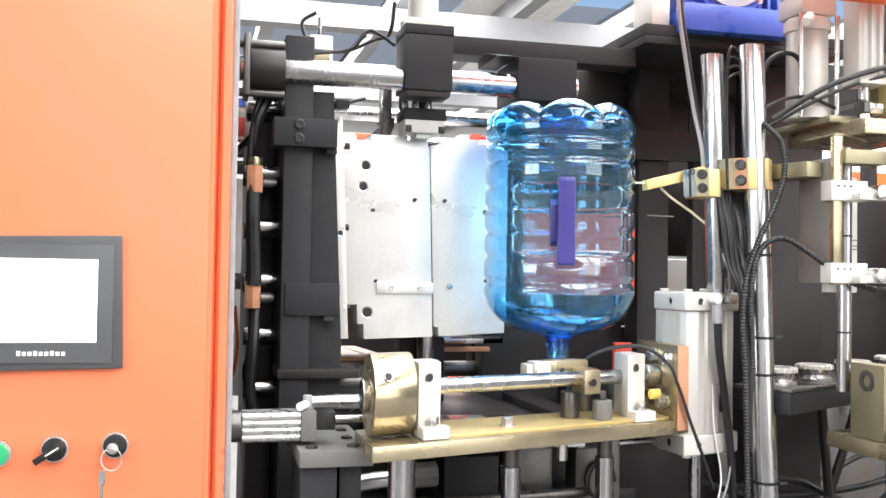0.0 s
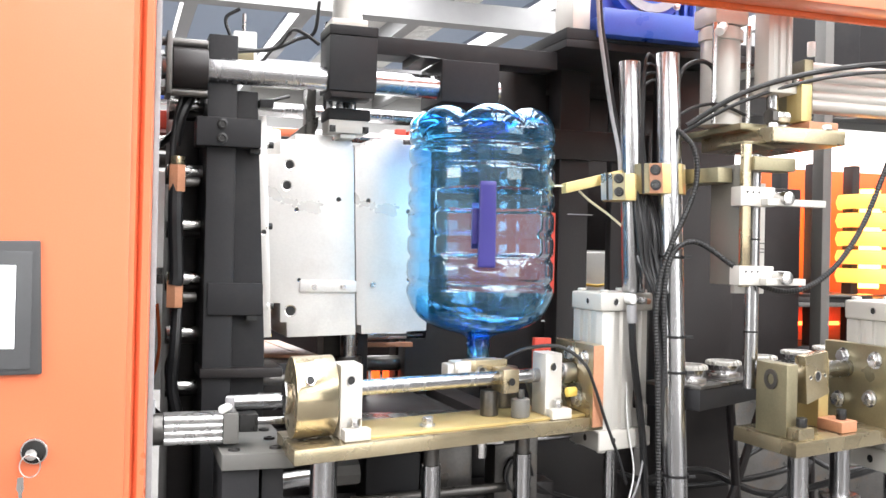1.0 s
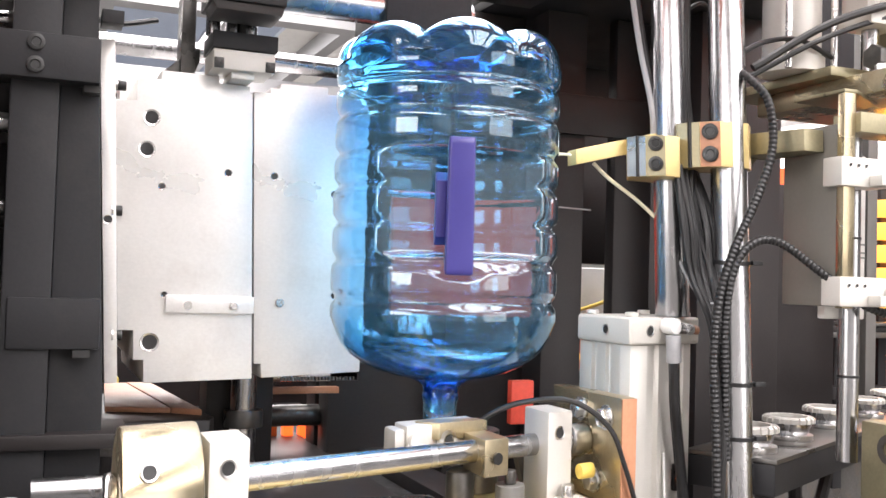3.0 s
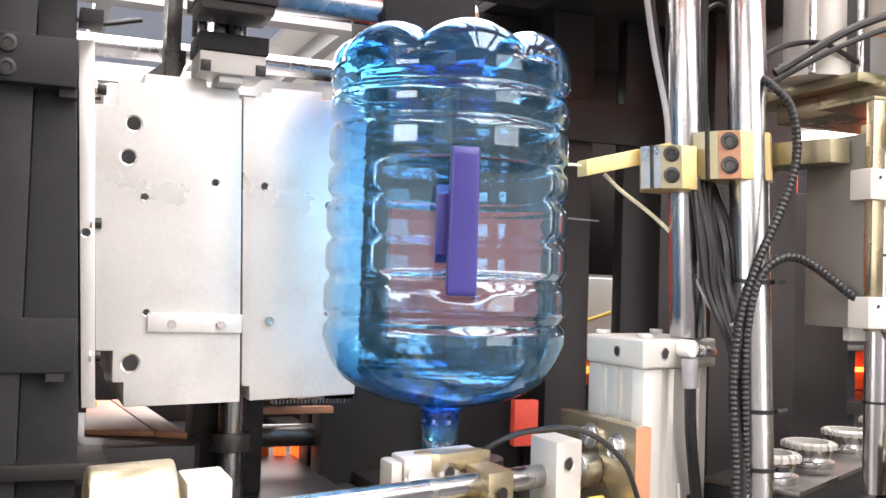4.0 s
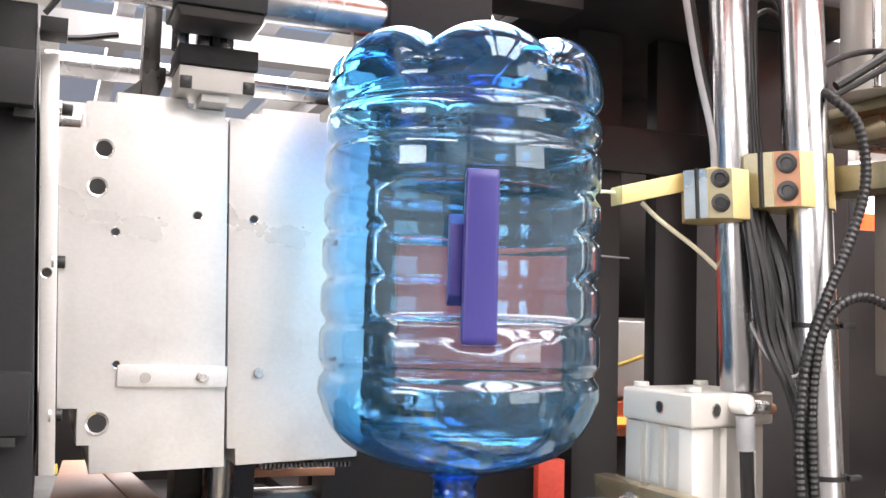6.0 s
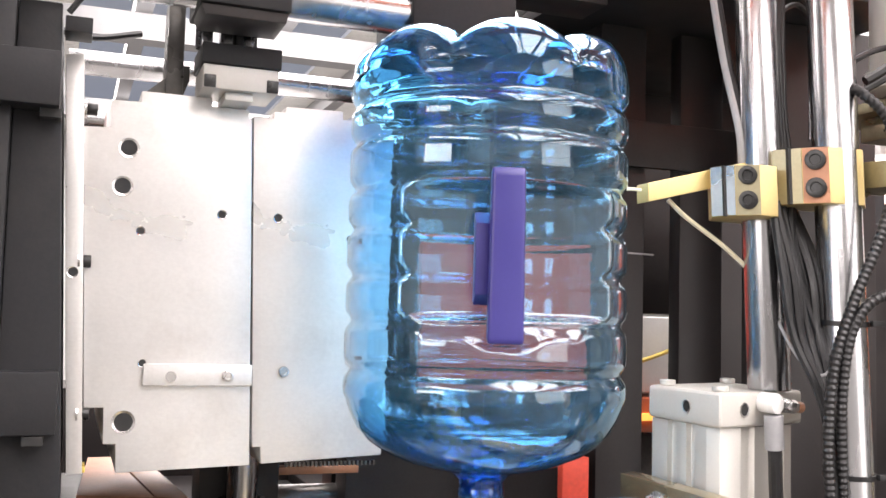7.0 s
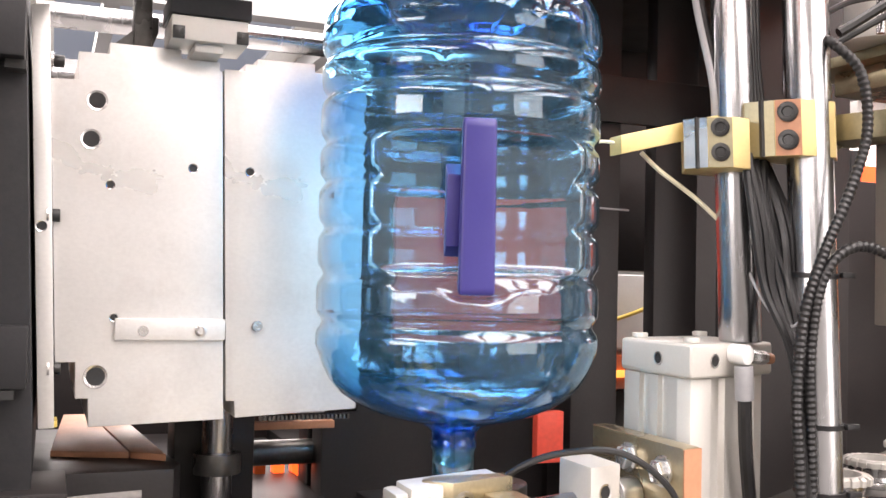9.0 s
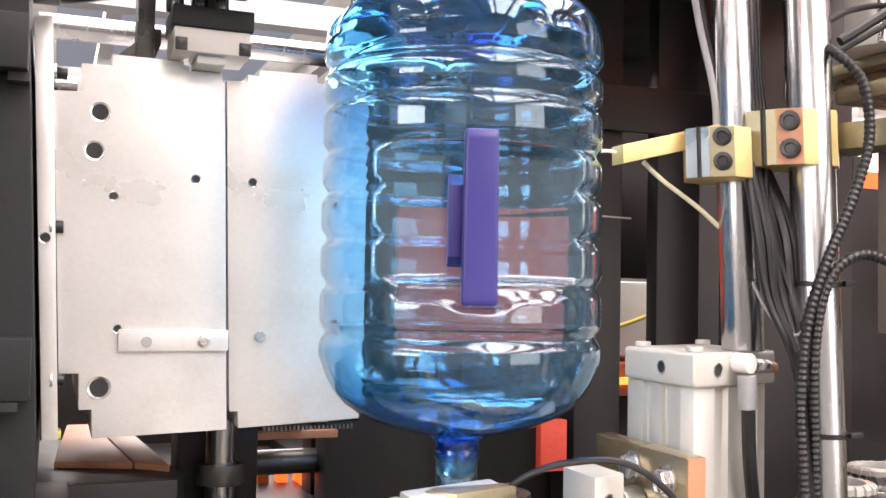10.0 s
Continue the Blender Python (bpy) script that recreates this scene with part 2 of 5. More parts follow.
def add_box(bm, x0, x1, y0, y1, z0, z1, bev=0.002, seg=2):
    m = Matrix.Translation(((x0 + x1) / 2, (y0 + y1) / 2, (z0 + z1) / 2)) @ Matrix.Diagonal((abs(x1 - x0), abs(y1 - y0), abs(z1 - z0), 1))
    g = bmesh.ops.create_cube(bm, size=1, matrix=m)
    if bev:
        edges = {e for v in g["verts"] for e in v.link_edges}
        bmesh.ops.bevel(bm, geom=list(edges), offset=bev, segments=seg, affect="EDGES", profile=0.6)
    return bm


def box(*a, **k):
    return add_box(bmesh.new(), *a, **k)


def add_cyl(bm, p, q, r, r2=None, seg=28, bev=0.0):
    p, q = Vector(p), Vector(q)
    d = q - p
    m = Matrix.Translation((p + q) / 2) @ d.to_track_quat("Z", "Y").to_matrix().to_4x4()
    g = bmesh.ops.create_cone(bm, cap_ends=True, segments=seg, radius1=r, radius2=r if r2 is None else r2, depth=d.length, matrix=m)
    if bev:
        edges = {e for v in g["verts"] for e in v.link_edges if len(e.link_faces) == 2 and max(len(f.verts) for f in e.link_faces) > 4}
        bmesh.ops.bevel(bm, geom=list(edges), offset=bev, segments=2, affect="EDGES", profile=0.6)
    return bm


def cyl(*a, **k):
    return add_cyl(bmesh.new(), *a, **k)


def prism(pts, axis, a, b, bev=0.0):
    """A polygon, given in the two axes left, pushed from a to b along an axis."""
    bm = bmesh.new()
    put = {"y": lambda u, v, w: (u, w, v), "x": lambda u, v, w: (w, u, v), "z": lambda u, v, w: (u, v, w)}[axis]
    va = [bm.verts.new(put(u, v, a)) for u, v in pts]
    vb = [bm.verts.new(put(u, v, b)) for u, v in pts]
    bm.faces.new(va), bm.faces.new(vb[::-1])
    for i in range(len(pts)):
        j = (i + 1) % len(pts)
        bm.faces.new((va[i], vb[i], vb[j], va[j]))
    bmesh.ops.recalc_face_normals(bm, faces=bm.faces)
    if bev:
        bmesh.ops.bevel(bm, geom=list(bm.edges), offset=bev, segments=2, affect="EDGES", profile=0.6)
    return bm


def lathe(profile, seg=48, m=Matrix()):
    """A closed or open profile of (radius, height) turned round z, then put in place by m."""
    bm = bmesh.new()
    rings = []
    for r, z in profile:
        if r < 1e-5:
            rings.append([bm.verts.new(m @ Vector((0, 0, z)))])
        else:
            rings.append([bm.verts.new(m @ Vector((r * math.cos(2 * math.pi * i / seg), r * math.sin(2 * math.pi * i / seg), z))) for i in range(seg)])
    for a, b in zip(rings, rings[1:]):
        for i in range(seg):
            j = (i + 1) % seg
            f = list(dict.fromkeys((a[i % len(a)], a[j % len(a)], b[j % len(b)], b[i % len(b)])))
            if len(f) > 2:
                bm.faces.new(f)
    bmesh.ops.recalc_face_normals(bm, faces=bm.faces)
    return bm


def smooth_path(pts, per=10):
    pts = [Vector(p) for p in pts]
    ext = [2 * pts[0] - pts[1], *pts, 2 * pts[-1] - pts[-2]]
    out = []
    for a, b, c, d in zip(ext, ext[1:], ext[2:], ext[3:]):
        for i in range(per):
            t = i / per
            out.append(0.5 * (2 * b + (c - a) * t + (2 * a - 5 * b + 4 * c - d) * t * t + (3 * b - 3 * c + d - a) * t ** 3))
    out.append(pts[-1])
    return out


def add_tube(bm, pts, r, seg=8, per=10, ribs=0.0, pitch=0.005):
    path = smooth_path(pts, per)
    if ribs:
        run = [0.0]
        for a, b in zip(path, path[1:]):
            run.append(run[-1] + (b - a).length)
        at = np.linspace(0, run[-1], max(4, int(run[-1] / (pitch / 2))))
        path = [Vector([float(np.interp(w, run, [q[k] for q in path])) for k in range(3)]) for w in at]
    rings, up = [], Vector((0.31, 0.17, 0.93))
    for i, p in enumerate(path):
        d = (path[min(i + 1, len(path) - 1)] - path[max(i - 1, 0)]).normalized()
        s = d.cross(up)
        s = s.normalized() if s.length > 1e-4 else d.orthogonal().normalized()
        up = s.cross(d)
        rad = r * (1 + (ribs if i % 2 else -ribs))
        rings.append([bm.verts.new(p + rad * (math.cos(2 * math.pi * k / seg) * s + math.sin(2 * math.pi * k / seg) * up)) for k in range(seg)])
    for a, b in zip(rings, rings[1:]):
        for k in range(seg):
            bm.faces.new((a[k], a[(k + 1) % seg], b[(k + 1) % seg], b[k]))
    bm.faces.new(rings[0][::-1]), bm.faces.new(rings[-1])
    bmesh.ops.recalc_face_normals(bm, faces=bm.faces)
    return bm


def tube(*a, **k):
    return add_tube(bmesh.new(), *a, **k)


def socket_bolt(p, d, r, parent, mat="bolt", h=None):
    """A socket-head cap screw whose head stands out from p along d."""
    p, d = Vector(p), Vector(d).normalized()
    h = h or r * 1.0
    m = Matrix.Translation(p) @ d.to_track_quat("Z", "Y").to_matrix().to_4x4()
    prof = [(0, 0), (r, 0), (r, h * 0.9), (r * 0.92, h), (r * 0.56, h), (r * 0.5, h * 0.5), (0, h * 0.5)]
    return part("bolt", lathe(prof, 16, m), M[mat], parent)


def hex_bolt(p, d, r, parent, mat="steel", h=None, washer=True):
    p, d = Vector(p), Vector(d).normalized()
    h = h or r * 0.8
    q = d.to_track_quat("Z", "Y").to_matrix().to_4x4()
    bm = lathe([(0, h * 1.25), (r * 0.82, h * 1.25), (r, h * 1.12), (r, h * 0.2), (0, h * 0.2)], 6, Matrix.Translation(p) @ q)
    if washer:
        add_cyl(bm, p, p + d * h * 0.22, r * 1.28, seg=20)
    return part("bolt", bm, M[mat], parent)


def bore(p, d, r, parent, depth=0.001):
    """A drilled hole with a bright chamfer, shown as a shallow dish whose near-black colour gives the shade inside."""
    p, d = Vector(p), Vector(d).normalized()
    m = Matrix.Translation(p) @ d.to_track_quat("Z", "Y").to_matrix().to_4x4()
    part("chamfer", lathe([(r * 0.86, 0.0), (r * 0.88, depth * 0.5), (r * 1.10, depth * 0.9), (r * 1.13, 0)], 24, m), M["steel"], parent)
    return part("hole", lathe([(0, depth * 0.1), (r * 0.6, depth * 0.15), (r * 0.9, depth * 0.35)], 20, m), M["hole"], parent)

# ---- the hall ----
setting("floor", box(-11, 13, -9, 17, -0.1, 0, bev=0), M["floor"], "worn grey concrete factory floor with oil stains", "floor")
# gap left in the wall for the added left fill lamp
bm = bmesh.new()
add_box(bm, -11.2, -11, -9, -7.6, 0, 6.6, bev=0)
add_box(bm, -11.2, -11, -1.4, 17, 0, 6.6, bev=0)
add_box(bm, -11.2, -11, -7.6, -1.4, 0, 1.0, bev=0)
add_box(bm, -11.2, -11, -7.6, -1.4, 3.8, 6.6, bev=0)
setting("wall_west", bm, M["wall"], "pale sheet-clad factory wall", "wall")
setting("wall_east", box(13, 13.2, -9, 17, 0, 6.6, bev=0), M["wall"], "pale sheet-clad factory wall", "wall")
setting("wall_north", box(-11, 13, 17, 17.2, 0, 6.6, bev=0), M["wall"], "pale sheet-clad factory end wall", "wall")
# opening added where the front fill lamp hangs
bm = bmesh.new()
add_box(bm, -11, 3.0, -9.2, -9, 0, 6.6, bev=0)
add_box(bm, 9.4, 13, -9.2, -9, 0, 6.6, bev=0)
add_box(bm, 3.0, 9.4, -9.2, -9, 4.1, 6.6, bev=0)
setting("wall_south", bm, M["wall"], "pale sheet-clad wall with an opening added for the fill lamp", "wall")
bm = bmesh.new()
edges = [-11.0] + [v for pair in SKYLIGHTS for v in pair] + [13.0]
for a, b in zip(edges[::2], edges[1::2]):
    add_box(bm, a, b, -9, 17, 4.2, 4.25, bev=0)
for xa, xb in SKYLIGHTS:
    add_box(bm, xa, xb, -9, -8, 4.2, 4.25, bev=0)
    add_box(bm, xa, xb, 16, 17, 4.2, 4.25, bev=0)
setting("ceiling", bm, M["foil"], "silver foil-lined factory roof with skylight strips", "ceiling")
for i in range(18):
    x = -10.4 + 1.32 * i
    ob = setting("roof_purlin", box(x - 0.08, x + 0.08, -9, 17, 3.96, 4.195, bev=0), M["roof_beam"], "grey steel roof purlin", "roof beam")
    tagged(ob, group="roof purlins")
for y in (8.5, 12.5):
    ob = setting("roof_girder", box(-11, 13, y - 0.12, y + 0.12, 3.62, 3.86, bev=0), M["roof_beam"], "grey steel roof girder", "roof beam")
    tagged(ob, group="roof girders")

# ---- operator cabinet ----


def operator_cabinet():
    t = thing("control_cabinet", (-1.1, 0.1, 0), "orange powder-coated control cabinet with touch screen", "cabinet")
    part("front_panel", box(-1.9, -0.576, -0.200, -0.16, 0.1, 2.3, bev=0.004), M["orange"], t)
    part("corner_fold", prism([(-0.577, -0.197), (-0.570, -0.197), (-0.566, -0.185), (-0.560, -0.197), (-0.552, -0.200), (-0.549, -0.194), (-0.549, -0.15), (-0.577, -0.15)], "z", 0.1, 2.3), M["orange"], t)
    part("side_seal", box(-0.5485, -0.541, -0.19, -0.12, 0.1, 2.3, bev=0.001), M["grey_cable"], t, "grey rubber door seal")
    part("body", box(-1.9, -0.60, -0.158, 0.42, 0.1, 2.3, bev=0.004), M["slate"], t)
    part("plinth", box(-1.88, -0.60, -0.15, 0.40, 0.0, 0.0995, bev=0.002), M["black"], t)
    # touch screen
    s = thing("touch_screen", (-0.79, -0.20, 0.99), "grey touch-screen panel with a lit white display", "control panel")
    part("bezel", prism([(-0.925, 0.992), (-0.666, 0.997), (-0.671, 1.166), (-0.925, 1.159)], "y", -0.2085, -0.2005, bev=0.003), M["bezel"], s)
    part("face", box(-0.912, -0.680, -0.2105, -0.2086, 1.004, 1.152, bev=0.0006), M["bezel_face"], s)
    part("display", box(-0.905, -0.699, -0.2120, -0.2108, 1.030, 1.134, bev=0.0003), M["screen"], s, "lit white display")
    bm = bmesh.new()
    for k in range(9):
        add_box(bm, -0.792 + k * 0.0065, -0.7875 + k * 0.0065, -0.2113, -0.2107, 1.0135, 1.0185 + 0.001 * (k % 3 == 0), bev=0)
    part("marking", bm, M["mark"], s)
    # push button and switches
    b = thing("push_button", (-0.811, -0.2, 0.893), "green push button with grey collar", "button")
    part("collar", cyl((-0.811, -0.1990, 0.893), (-0.811, -0.209, 0.893), 0.0165, bev=0.001), M["steel"], b)
    part("cap", cyl((-0.811, -0.2092, 0.893), (-0.811, -0.2165, 0.893), 0.0138, bev=0.002), M["green"], b)
    w = thing("selector_switch", (-0.745, -0.2, 0.897), "black rotary selector switch in a chrome collar", "switch")
    part("collar", cyl((-0.745, -0.1990, 0.897), (-0.745, -0.208, 0.897), 0.0165, bev=0.001), M["steel"], w)
    part("dial", cyl((-0.745, -0.2082, 0.897), (-0.745, -0.2125, 0.897), 0.0145, bev=0.001), M["bolt"], w)
    bm = box(-0.022, 0.018, -0.222, -0.2127, -0.0042, 0.0042, bev=0.0015)
    bmesh.ops.rotate(bm, verts=bm.verts, cent=(0, 0, 0), matrix=Matrix.Rotation(radians(-33), 3, "Y"))
    bmesh.ops.translate(bm, verts=bm.verts, vec=(-0.749, 0, 0.8945))
    part("knob", bm, M["bolt"], w)
    bm = box(-0.006, 0.012, -0.2226, -0.2222, -0.001, 0.001, bev=0)
    bmesh.ops.rotate(bm, verts=bm.verts, cent=(0, 0, 0), matrix=Matrix.Rotation(radians(-33), 3, "Y"))
    bmesh.ops.translate(bm, verts=bm.verts, vec=(-0.749, 0, 0.8945))
    part("pointer", bm, M["mark"], w)
    k = thing("key_switch", (-0.673, -0.2, 0.900), "chrome-collared key switch with a key hanging on a ring", "switch")
    part("collar", cyl((-0.673, -0.1990, 0.900), (-0.673, -0.208, 0.900), 0.0165, bev=0.001), M["steel"], k)
    part("dial", cyl((-0.673, -0.2082, 0.900), (-0.673, -0.2125, 0.900), 0.0145, bev=0.001), M["bolt"], k)
    part("barrel", cyl((-0.676, -0.2127, 0.897), (-0.676, -0.2165, 0.897), 0.007, bev=0.001), M["steel"], k)
    part("key", box(-0.6815, -0.6695, -0.232, -0.2167, 0.8955, 0.8985, bev=0.0006), M["steel"], k)
    part("key_ring", tube([(-0.676 + 0.012 * math.sin(a), -0.228, 0.886 + 0.014 * math.cos(a)) for a in [i * math.pi / 6 for i in range(12)]], 0.0008, seg=6, per=3), M["steel"], k)
    part("spare_key", prism([(-0.690, 0.872), (-0.683, 0.873), (-0.682, 0.858), (-0.684, 0.853), (-0.6845, 0.825), (-0.688, 0.825), (-0.6885, 0.853), (-0.691, 0.858)], "y", -0.229, -0.2275), M["steel"], k)
    for ob in (s, b, w, k):
        ob.location.x -= 0.012


operator_cabinet()
g = thing("guard_rail", (0.9, -0.2, 1.57), "orange painted top rail of the machine guard", "rail")
part("beam", box(-0.15, 2.4, -0.24, -0.18, 1.575, 1.72, bev=0.004), M["orange"], g)
part("lip", box(-0.15, 2.4, -0.178, -0.165, 1.568, 1.72, bev=0.002), M["orange_dull"], g)

# ---- blow-mould: two closed halves ----
ML = [(-0.3505, 1.326), (-0.327, 1.327), (-0.3275, 1.353), (-0.301, 1.3535), (-0.301, 1.364), (-0.236, 1.364), (-0.236, 1.356), (-0.200, 1.356), (-0.200, 1.348), (-0.1968, 1.346), (-0.1862, 1.014),
      (-0.308, 1.010), (-0.309, 1.036), (-0.320, 1.036), (-0.321, 1.069), (-0.338, 1.069)]
MR = [(-0.1957, 1.350), (-0.176, 1.350), (-0.176, 1.357), (-0.165, 1.357), (-0.164, 1.363), (-0.106, 1.364), (-0.106, 1.3555), (-0.083, 1.3555), (-0.055, 1.345), (-0.055, 1.021), (-0.1755, 1.015), (-0.1765, 1.031), (-0.1845, 1.031)]


def mould_half(name, outline, label, screws):
    t = thing(name, (sum(p[0] for p in outline) / len(outline), 0.3, 1.012), label, "mould", group="mould halves")
    part("block", prism(outline, "y", 0.160, 0.46, bev=0.0012), M["alu"], t)
    for x, z, r in screws:
        bore((x, 0.1595, z), (0, -1, 0), r, t)
    return t


left = mould_half("mould_half", ML, "bright milled aluminium mould half with drilled ports", [(-0.310, 1.309, 0.0085), (-0.314, 1.273, 0.0085), (-0.222, 1.252, 0.0042), (-0.296, 1.232, 0.0038), (-0.303, 1.056, 0.0095), (-0.289, 1.110, 0.0036)])
part("strip", box(-0.288, -0.188, 0.154, 0.1597, 1.0895, 1.1095, bev=0.001), M["alu"], left, "screwed aluminium strip")
socket_bolt((-0.211, 0.1537, 1.099), (0, -1, 0), 0.0055, left, "steel", 0.003)
part("screw_seat", cyl((-0.263, 0.1538, 1.098), (-0.263, 0.1530, 1.098), 0.005), M["steel"], left)
right = mould_half("mould_half", MR, "bright milled aluminium mould half, closed against the other", [(-0.168, 1.252, 0.0042), (-0.094, 1.235, 0.004), (-0.091, 1.113, 0.004)])
socket_bolt((-0.157, 0.1597, 1.103), (0, -1, 0), 0.0052, right, "steel", 0.004)
for k in range(22):
    part("tooth", box(-0.150 + k * 0.0042, -0.1478 + k * 0.0042, 0.165, 0.172, 1.0105, 1.0146, bev=0), M["dark_steel"], right)

# mounting plate and clamp platen to the left
t = thing("mounting_plate", (-0.36, 0.2, 1.012), "pale aluminium mould mounting plate standing on edge", "plate")
part("plate", prism([(-0.3690, 1.389), (-0.3532, 1.391), (-0.3365, 1.0115), (-0.3500, 1.011)], "y", 0.150, 0.48, bev=0.001), M["alu"], t)
bore((-0.3535, 0.1497, 1.191), (0, -1, 0), 0.0045, t)
for z, x in ((1.341, -0.345), (1.2015, -0.344), (1.064, -0.339)):
    part("clamp_bolt", cyl((x - 0.0035, 0.156, z), (x + 0.006, 0.156, z), 0.0058, bev=0.001, seg=16), M["bolt"], t)
    part("washer", cyl((x - 0.0055, 0.156, z), (x - 0.0036, 0.156, z), 0.0082, seg=18), M["steel"], t)
part("valve", box(-0.350, -0.338, 0.165, 0.19, 1.018, 1.030, bev=0.002), M["blue"], t, "small blue valve knob")
part("valve_lever", box(-0.350, -0.334, 0.162, 0.19, 1.0105, 1.0165, bev=0.001), M["yellow_cable"], t, "yellow valve lever")

t = thing("clamp_platen", (-0.41, 0.25, 0.0), "slate-grey painted clamp platen with bolted keeper blocks", "machine frame")
part("inner_plate", prism([(-0.408, 0.60), (-0.3535, 0.60), (-0.3535, 1.0), (-0.3725, 1.400), (-0.3725, 1.424), (-0.408, 1.424)], "y", 0.112, 0.52, bev=0.002), M["slate"], t)
part("outer_plate", box(-0.456, -0.4085, 0.098, 0.55, 0.0, 1.512, bev=0.003), M["slate"], t)
for z0, z1 in ((1.327, 1.374), (1.052, 1.105)):
    part("keeper_block", box(-0.474 if z0 > 1.2 else -0.450, -0.3705 if z0 > 1.2 else -0.3600, 0.080 if z0 > 1.2 else 0.0935, 0.13, z0, z1, bev=0.0025), M["slate"], t)
    # near-black strip painted where the block's shadow falls
    part("shadow_strip", box(-0.386, -0.3692, 0.092, 0.13, z0 - 0.008, z0 - 0.0005, bev=0), M["hole"], t)
for z in (1.363, 1.340):
    socket_bolt((-0.433, 0.0797, z), (0, -1, 0), 0.0085, t, "bolt", 0.003)
part("stop_plate", box(-0.370, -0.3475, 0.105, 0.14, 1.398, 1.412, bev=0.001), M["slate"], t)
for z, x1 in ((1.29, -0.485), (1.20, -0.482), (1.11, -0.482), (1.02, -0.480), (1.40, -0.482), (0.93, -0.478)):
    bm = cyl((x1 - 0.03, 0.16, z), (-0.457, 0.16, z), 0.0105, seg=20, bev=0.001)
    part("stud", bm, M["steel"], t, "bright steel stud with threaded end")
    part("stud_sleeve", cyl((x1 - 0.031, 0.185, z - 0.008), (-0.457, 0.185, z - 0.008), 0.014, seg=16), M["black"], t)
part("back_beam", box(-0.50, -0.457, 0.24, 0.55, 0.3, 1.50, bev=0.003), M["black"], t)

# tie bars, end blocks, carriage block, upper beam
t = thing("tie_bar", (-0.25, 0.10, 1.42), "polished steel tie bar across the top of the machine", "bar", group="tie bars")
part("bar", cyl((-0.53, 0.10, 1.452), (0.05, 0.10, 1.452), 0.0205, seg=40, bev=0.002), M["chrome"], t)
part("end_flange", box(-0.523, -0.514, 0.07, 0.14, 1.405, 1.505, bev=0.001), M["dark_steel"], t)
part("end_nut", cyl((-0.513, 0.10, 1.452), (-0.4575, 0.10, 1.452), 0.034, seg=28, bev=0.002), M["black"], t)
for dz in (0.040, -0.040):
    part("stud", cyl((-0.535, 0.095, 1.452 + dz), (-0.4575, 0.095, 1.452 + dz), 0.007, seg=16, bev=0.001), M["dark_steel"], t)
t2 = thing("tie_bar", (-0.2, 0.34, 1.40), "polished steel tie bar behind the mould", "bar", group="tie bars")
part("bar", cyl((-0.369, 0.34, 1.428), (0.30, 0.34, 1.428), 0.0135, seg=32), M["chrome"], t2)
t3 = thing("tie_bar", (-0.2, 0.62, 1.40), "polished steel tie bar behind the mould", "bar", group="tie bars")
part("bar", cyl((-0.369, 0.62, 1.418), (0.30, 0.62, 1.418), 0.012, seg=28), M["chrome"], t3)

t = thing("carriage_block", (-0.22, 0.1, 1.43), "slate-grey carriage block clamped on the tie bar", "machine block")
part("body", box(-0.262, -0.180, 0.070, 0.150, 1.430, 1.523, bev=0.0025), M["slate"], t)
part("cap", box(-0.263, -0.179, 0.069, 0.150, 1.5235, 1.540, bev=0.002), M["slate"], t)
# black wedge stands in for the block's shaded underside
part("shaded_underside", prism([(-0.260, 1.4295), (-0.182, 1.4295), (-0.184, 1.4200), (-0.256, 1.4200)], "y", 0.074, 0.132, bev=0.001), M["black"], t)
t = thing("end_block", (-0.01, 0.1, 1.42), "slate-grey end block carrying the tie bar", "machine block")
part("body", box(-0.063, 0.044, 0.075, 0.20, 1.425, 1.498, bev=0.0025), M["slate"], t)
part("gusset", prism([(0.075, 1.498), (0.20, 1.498), (0.20, 1.53)], "x", -0.10, -0.064, bev=0.001), M["slate"], t)
t = thing("cross_beam", (0.0, 0.18, 1.5), "dark grey steel beam over the tie bars", "beam")
part("beam", box(-0.180, 0.19, 0.150, 0.21, 1.512, 1.545, bev=0.002), M["slate"], t)
part("post", box(0.03, 0.05, 0.16, 0.20, 1.4985, 1.5115, bev=0.001), M["slate"], t)

# stretch slide over the mould
t = thing("base_slide", (-0.215, 0.17, 1.36), "steel slide carrying the bottle-base plug", "slide")
for x in (-0.247, -0.225, -0.205):
    part("guide_rod", cyl((x, 0.150, 1.408), (x, 0.150, 1.56), 0.0085, seg=20), M["chrome"], t)
part("slot", box(-0.218, -0.211, 0.140, 0.150, 1.412, 1.426, bev=0.002), M["hole"], t)
part("head_plate", box(-0.252, -0.178, 0.118, 0.185, 1.3885, 1.4075, bev=0.0015), M["slate"], t)
part("foot", box(-0.250, -0.180, 0.122, 0.185, 1.3655, 1.3880, bev=0.0015), M["white_alu"], t)
for x in (-0.247, -0.189):
    part("notch", box(x - 0.002, x + 0.009, 0.1205, 0.126, 1.366, 1.378, bev=0.001), M["bolt"], t)
part("neck", box(-0.228, -0.202, 0.13, 0.185, 1.3572, 1.3650, bev=0.001), M["alu_cast"], t)
part("upright_plate", box(-0.278, -0.262, 0.18, 0.22, 1.36, 1.46, bev=0.001), M["dark_steel"], t)
part("cylinder", cyl((-0.222, 0.12, 1.541), (-0.222, 0.12, 1.80), 0.026, seg=28), M["alu_cast"], t)
part("cylinder_base", box(-0.255, -0.192, 0.09, 0.15, 1.5405, 1.556, bev=0.003), M["white_alu"], t)
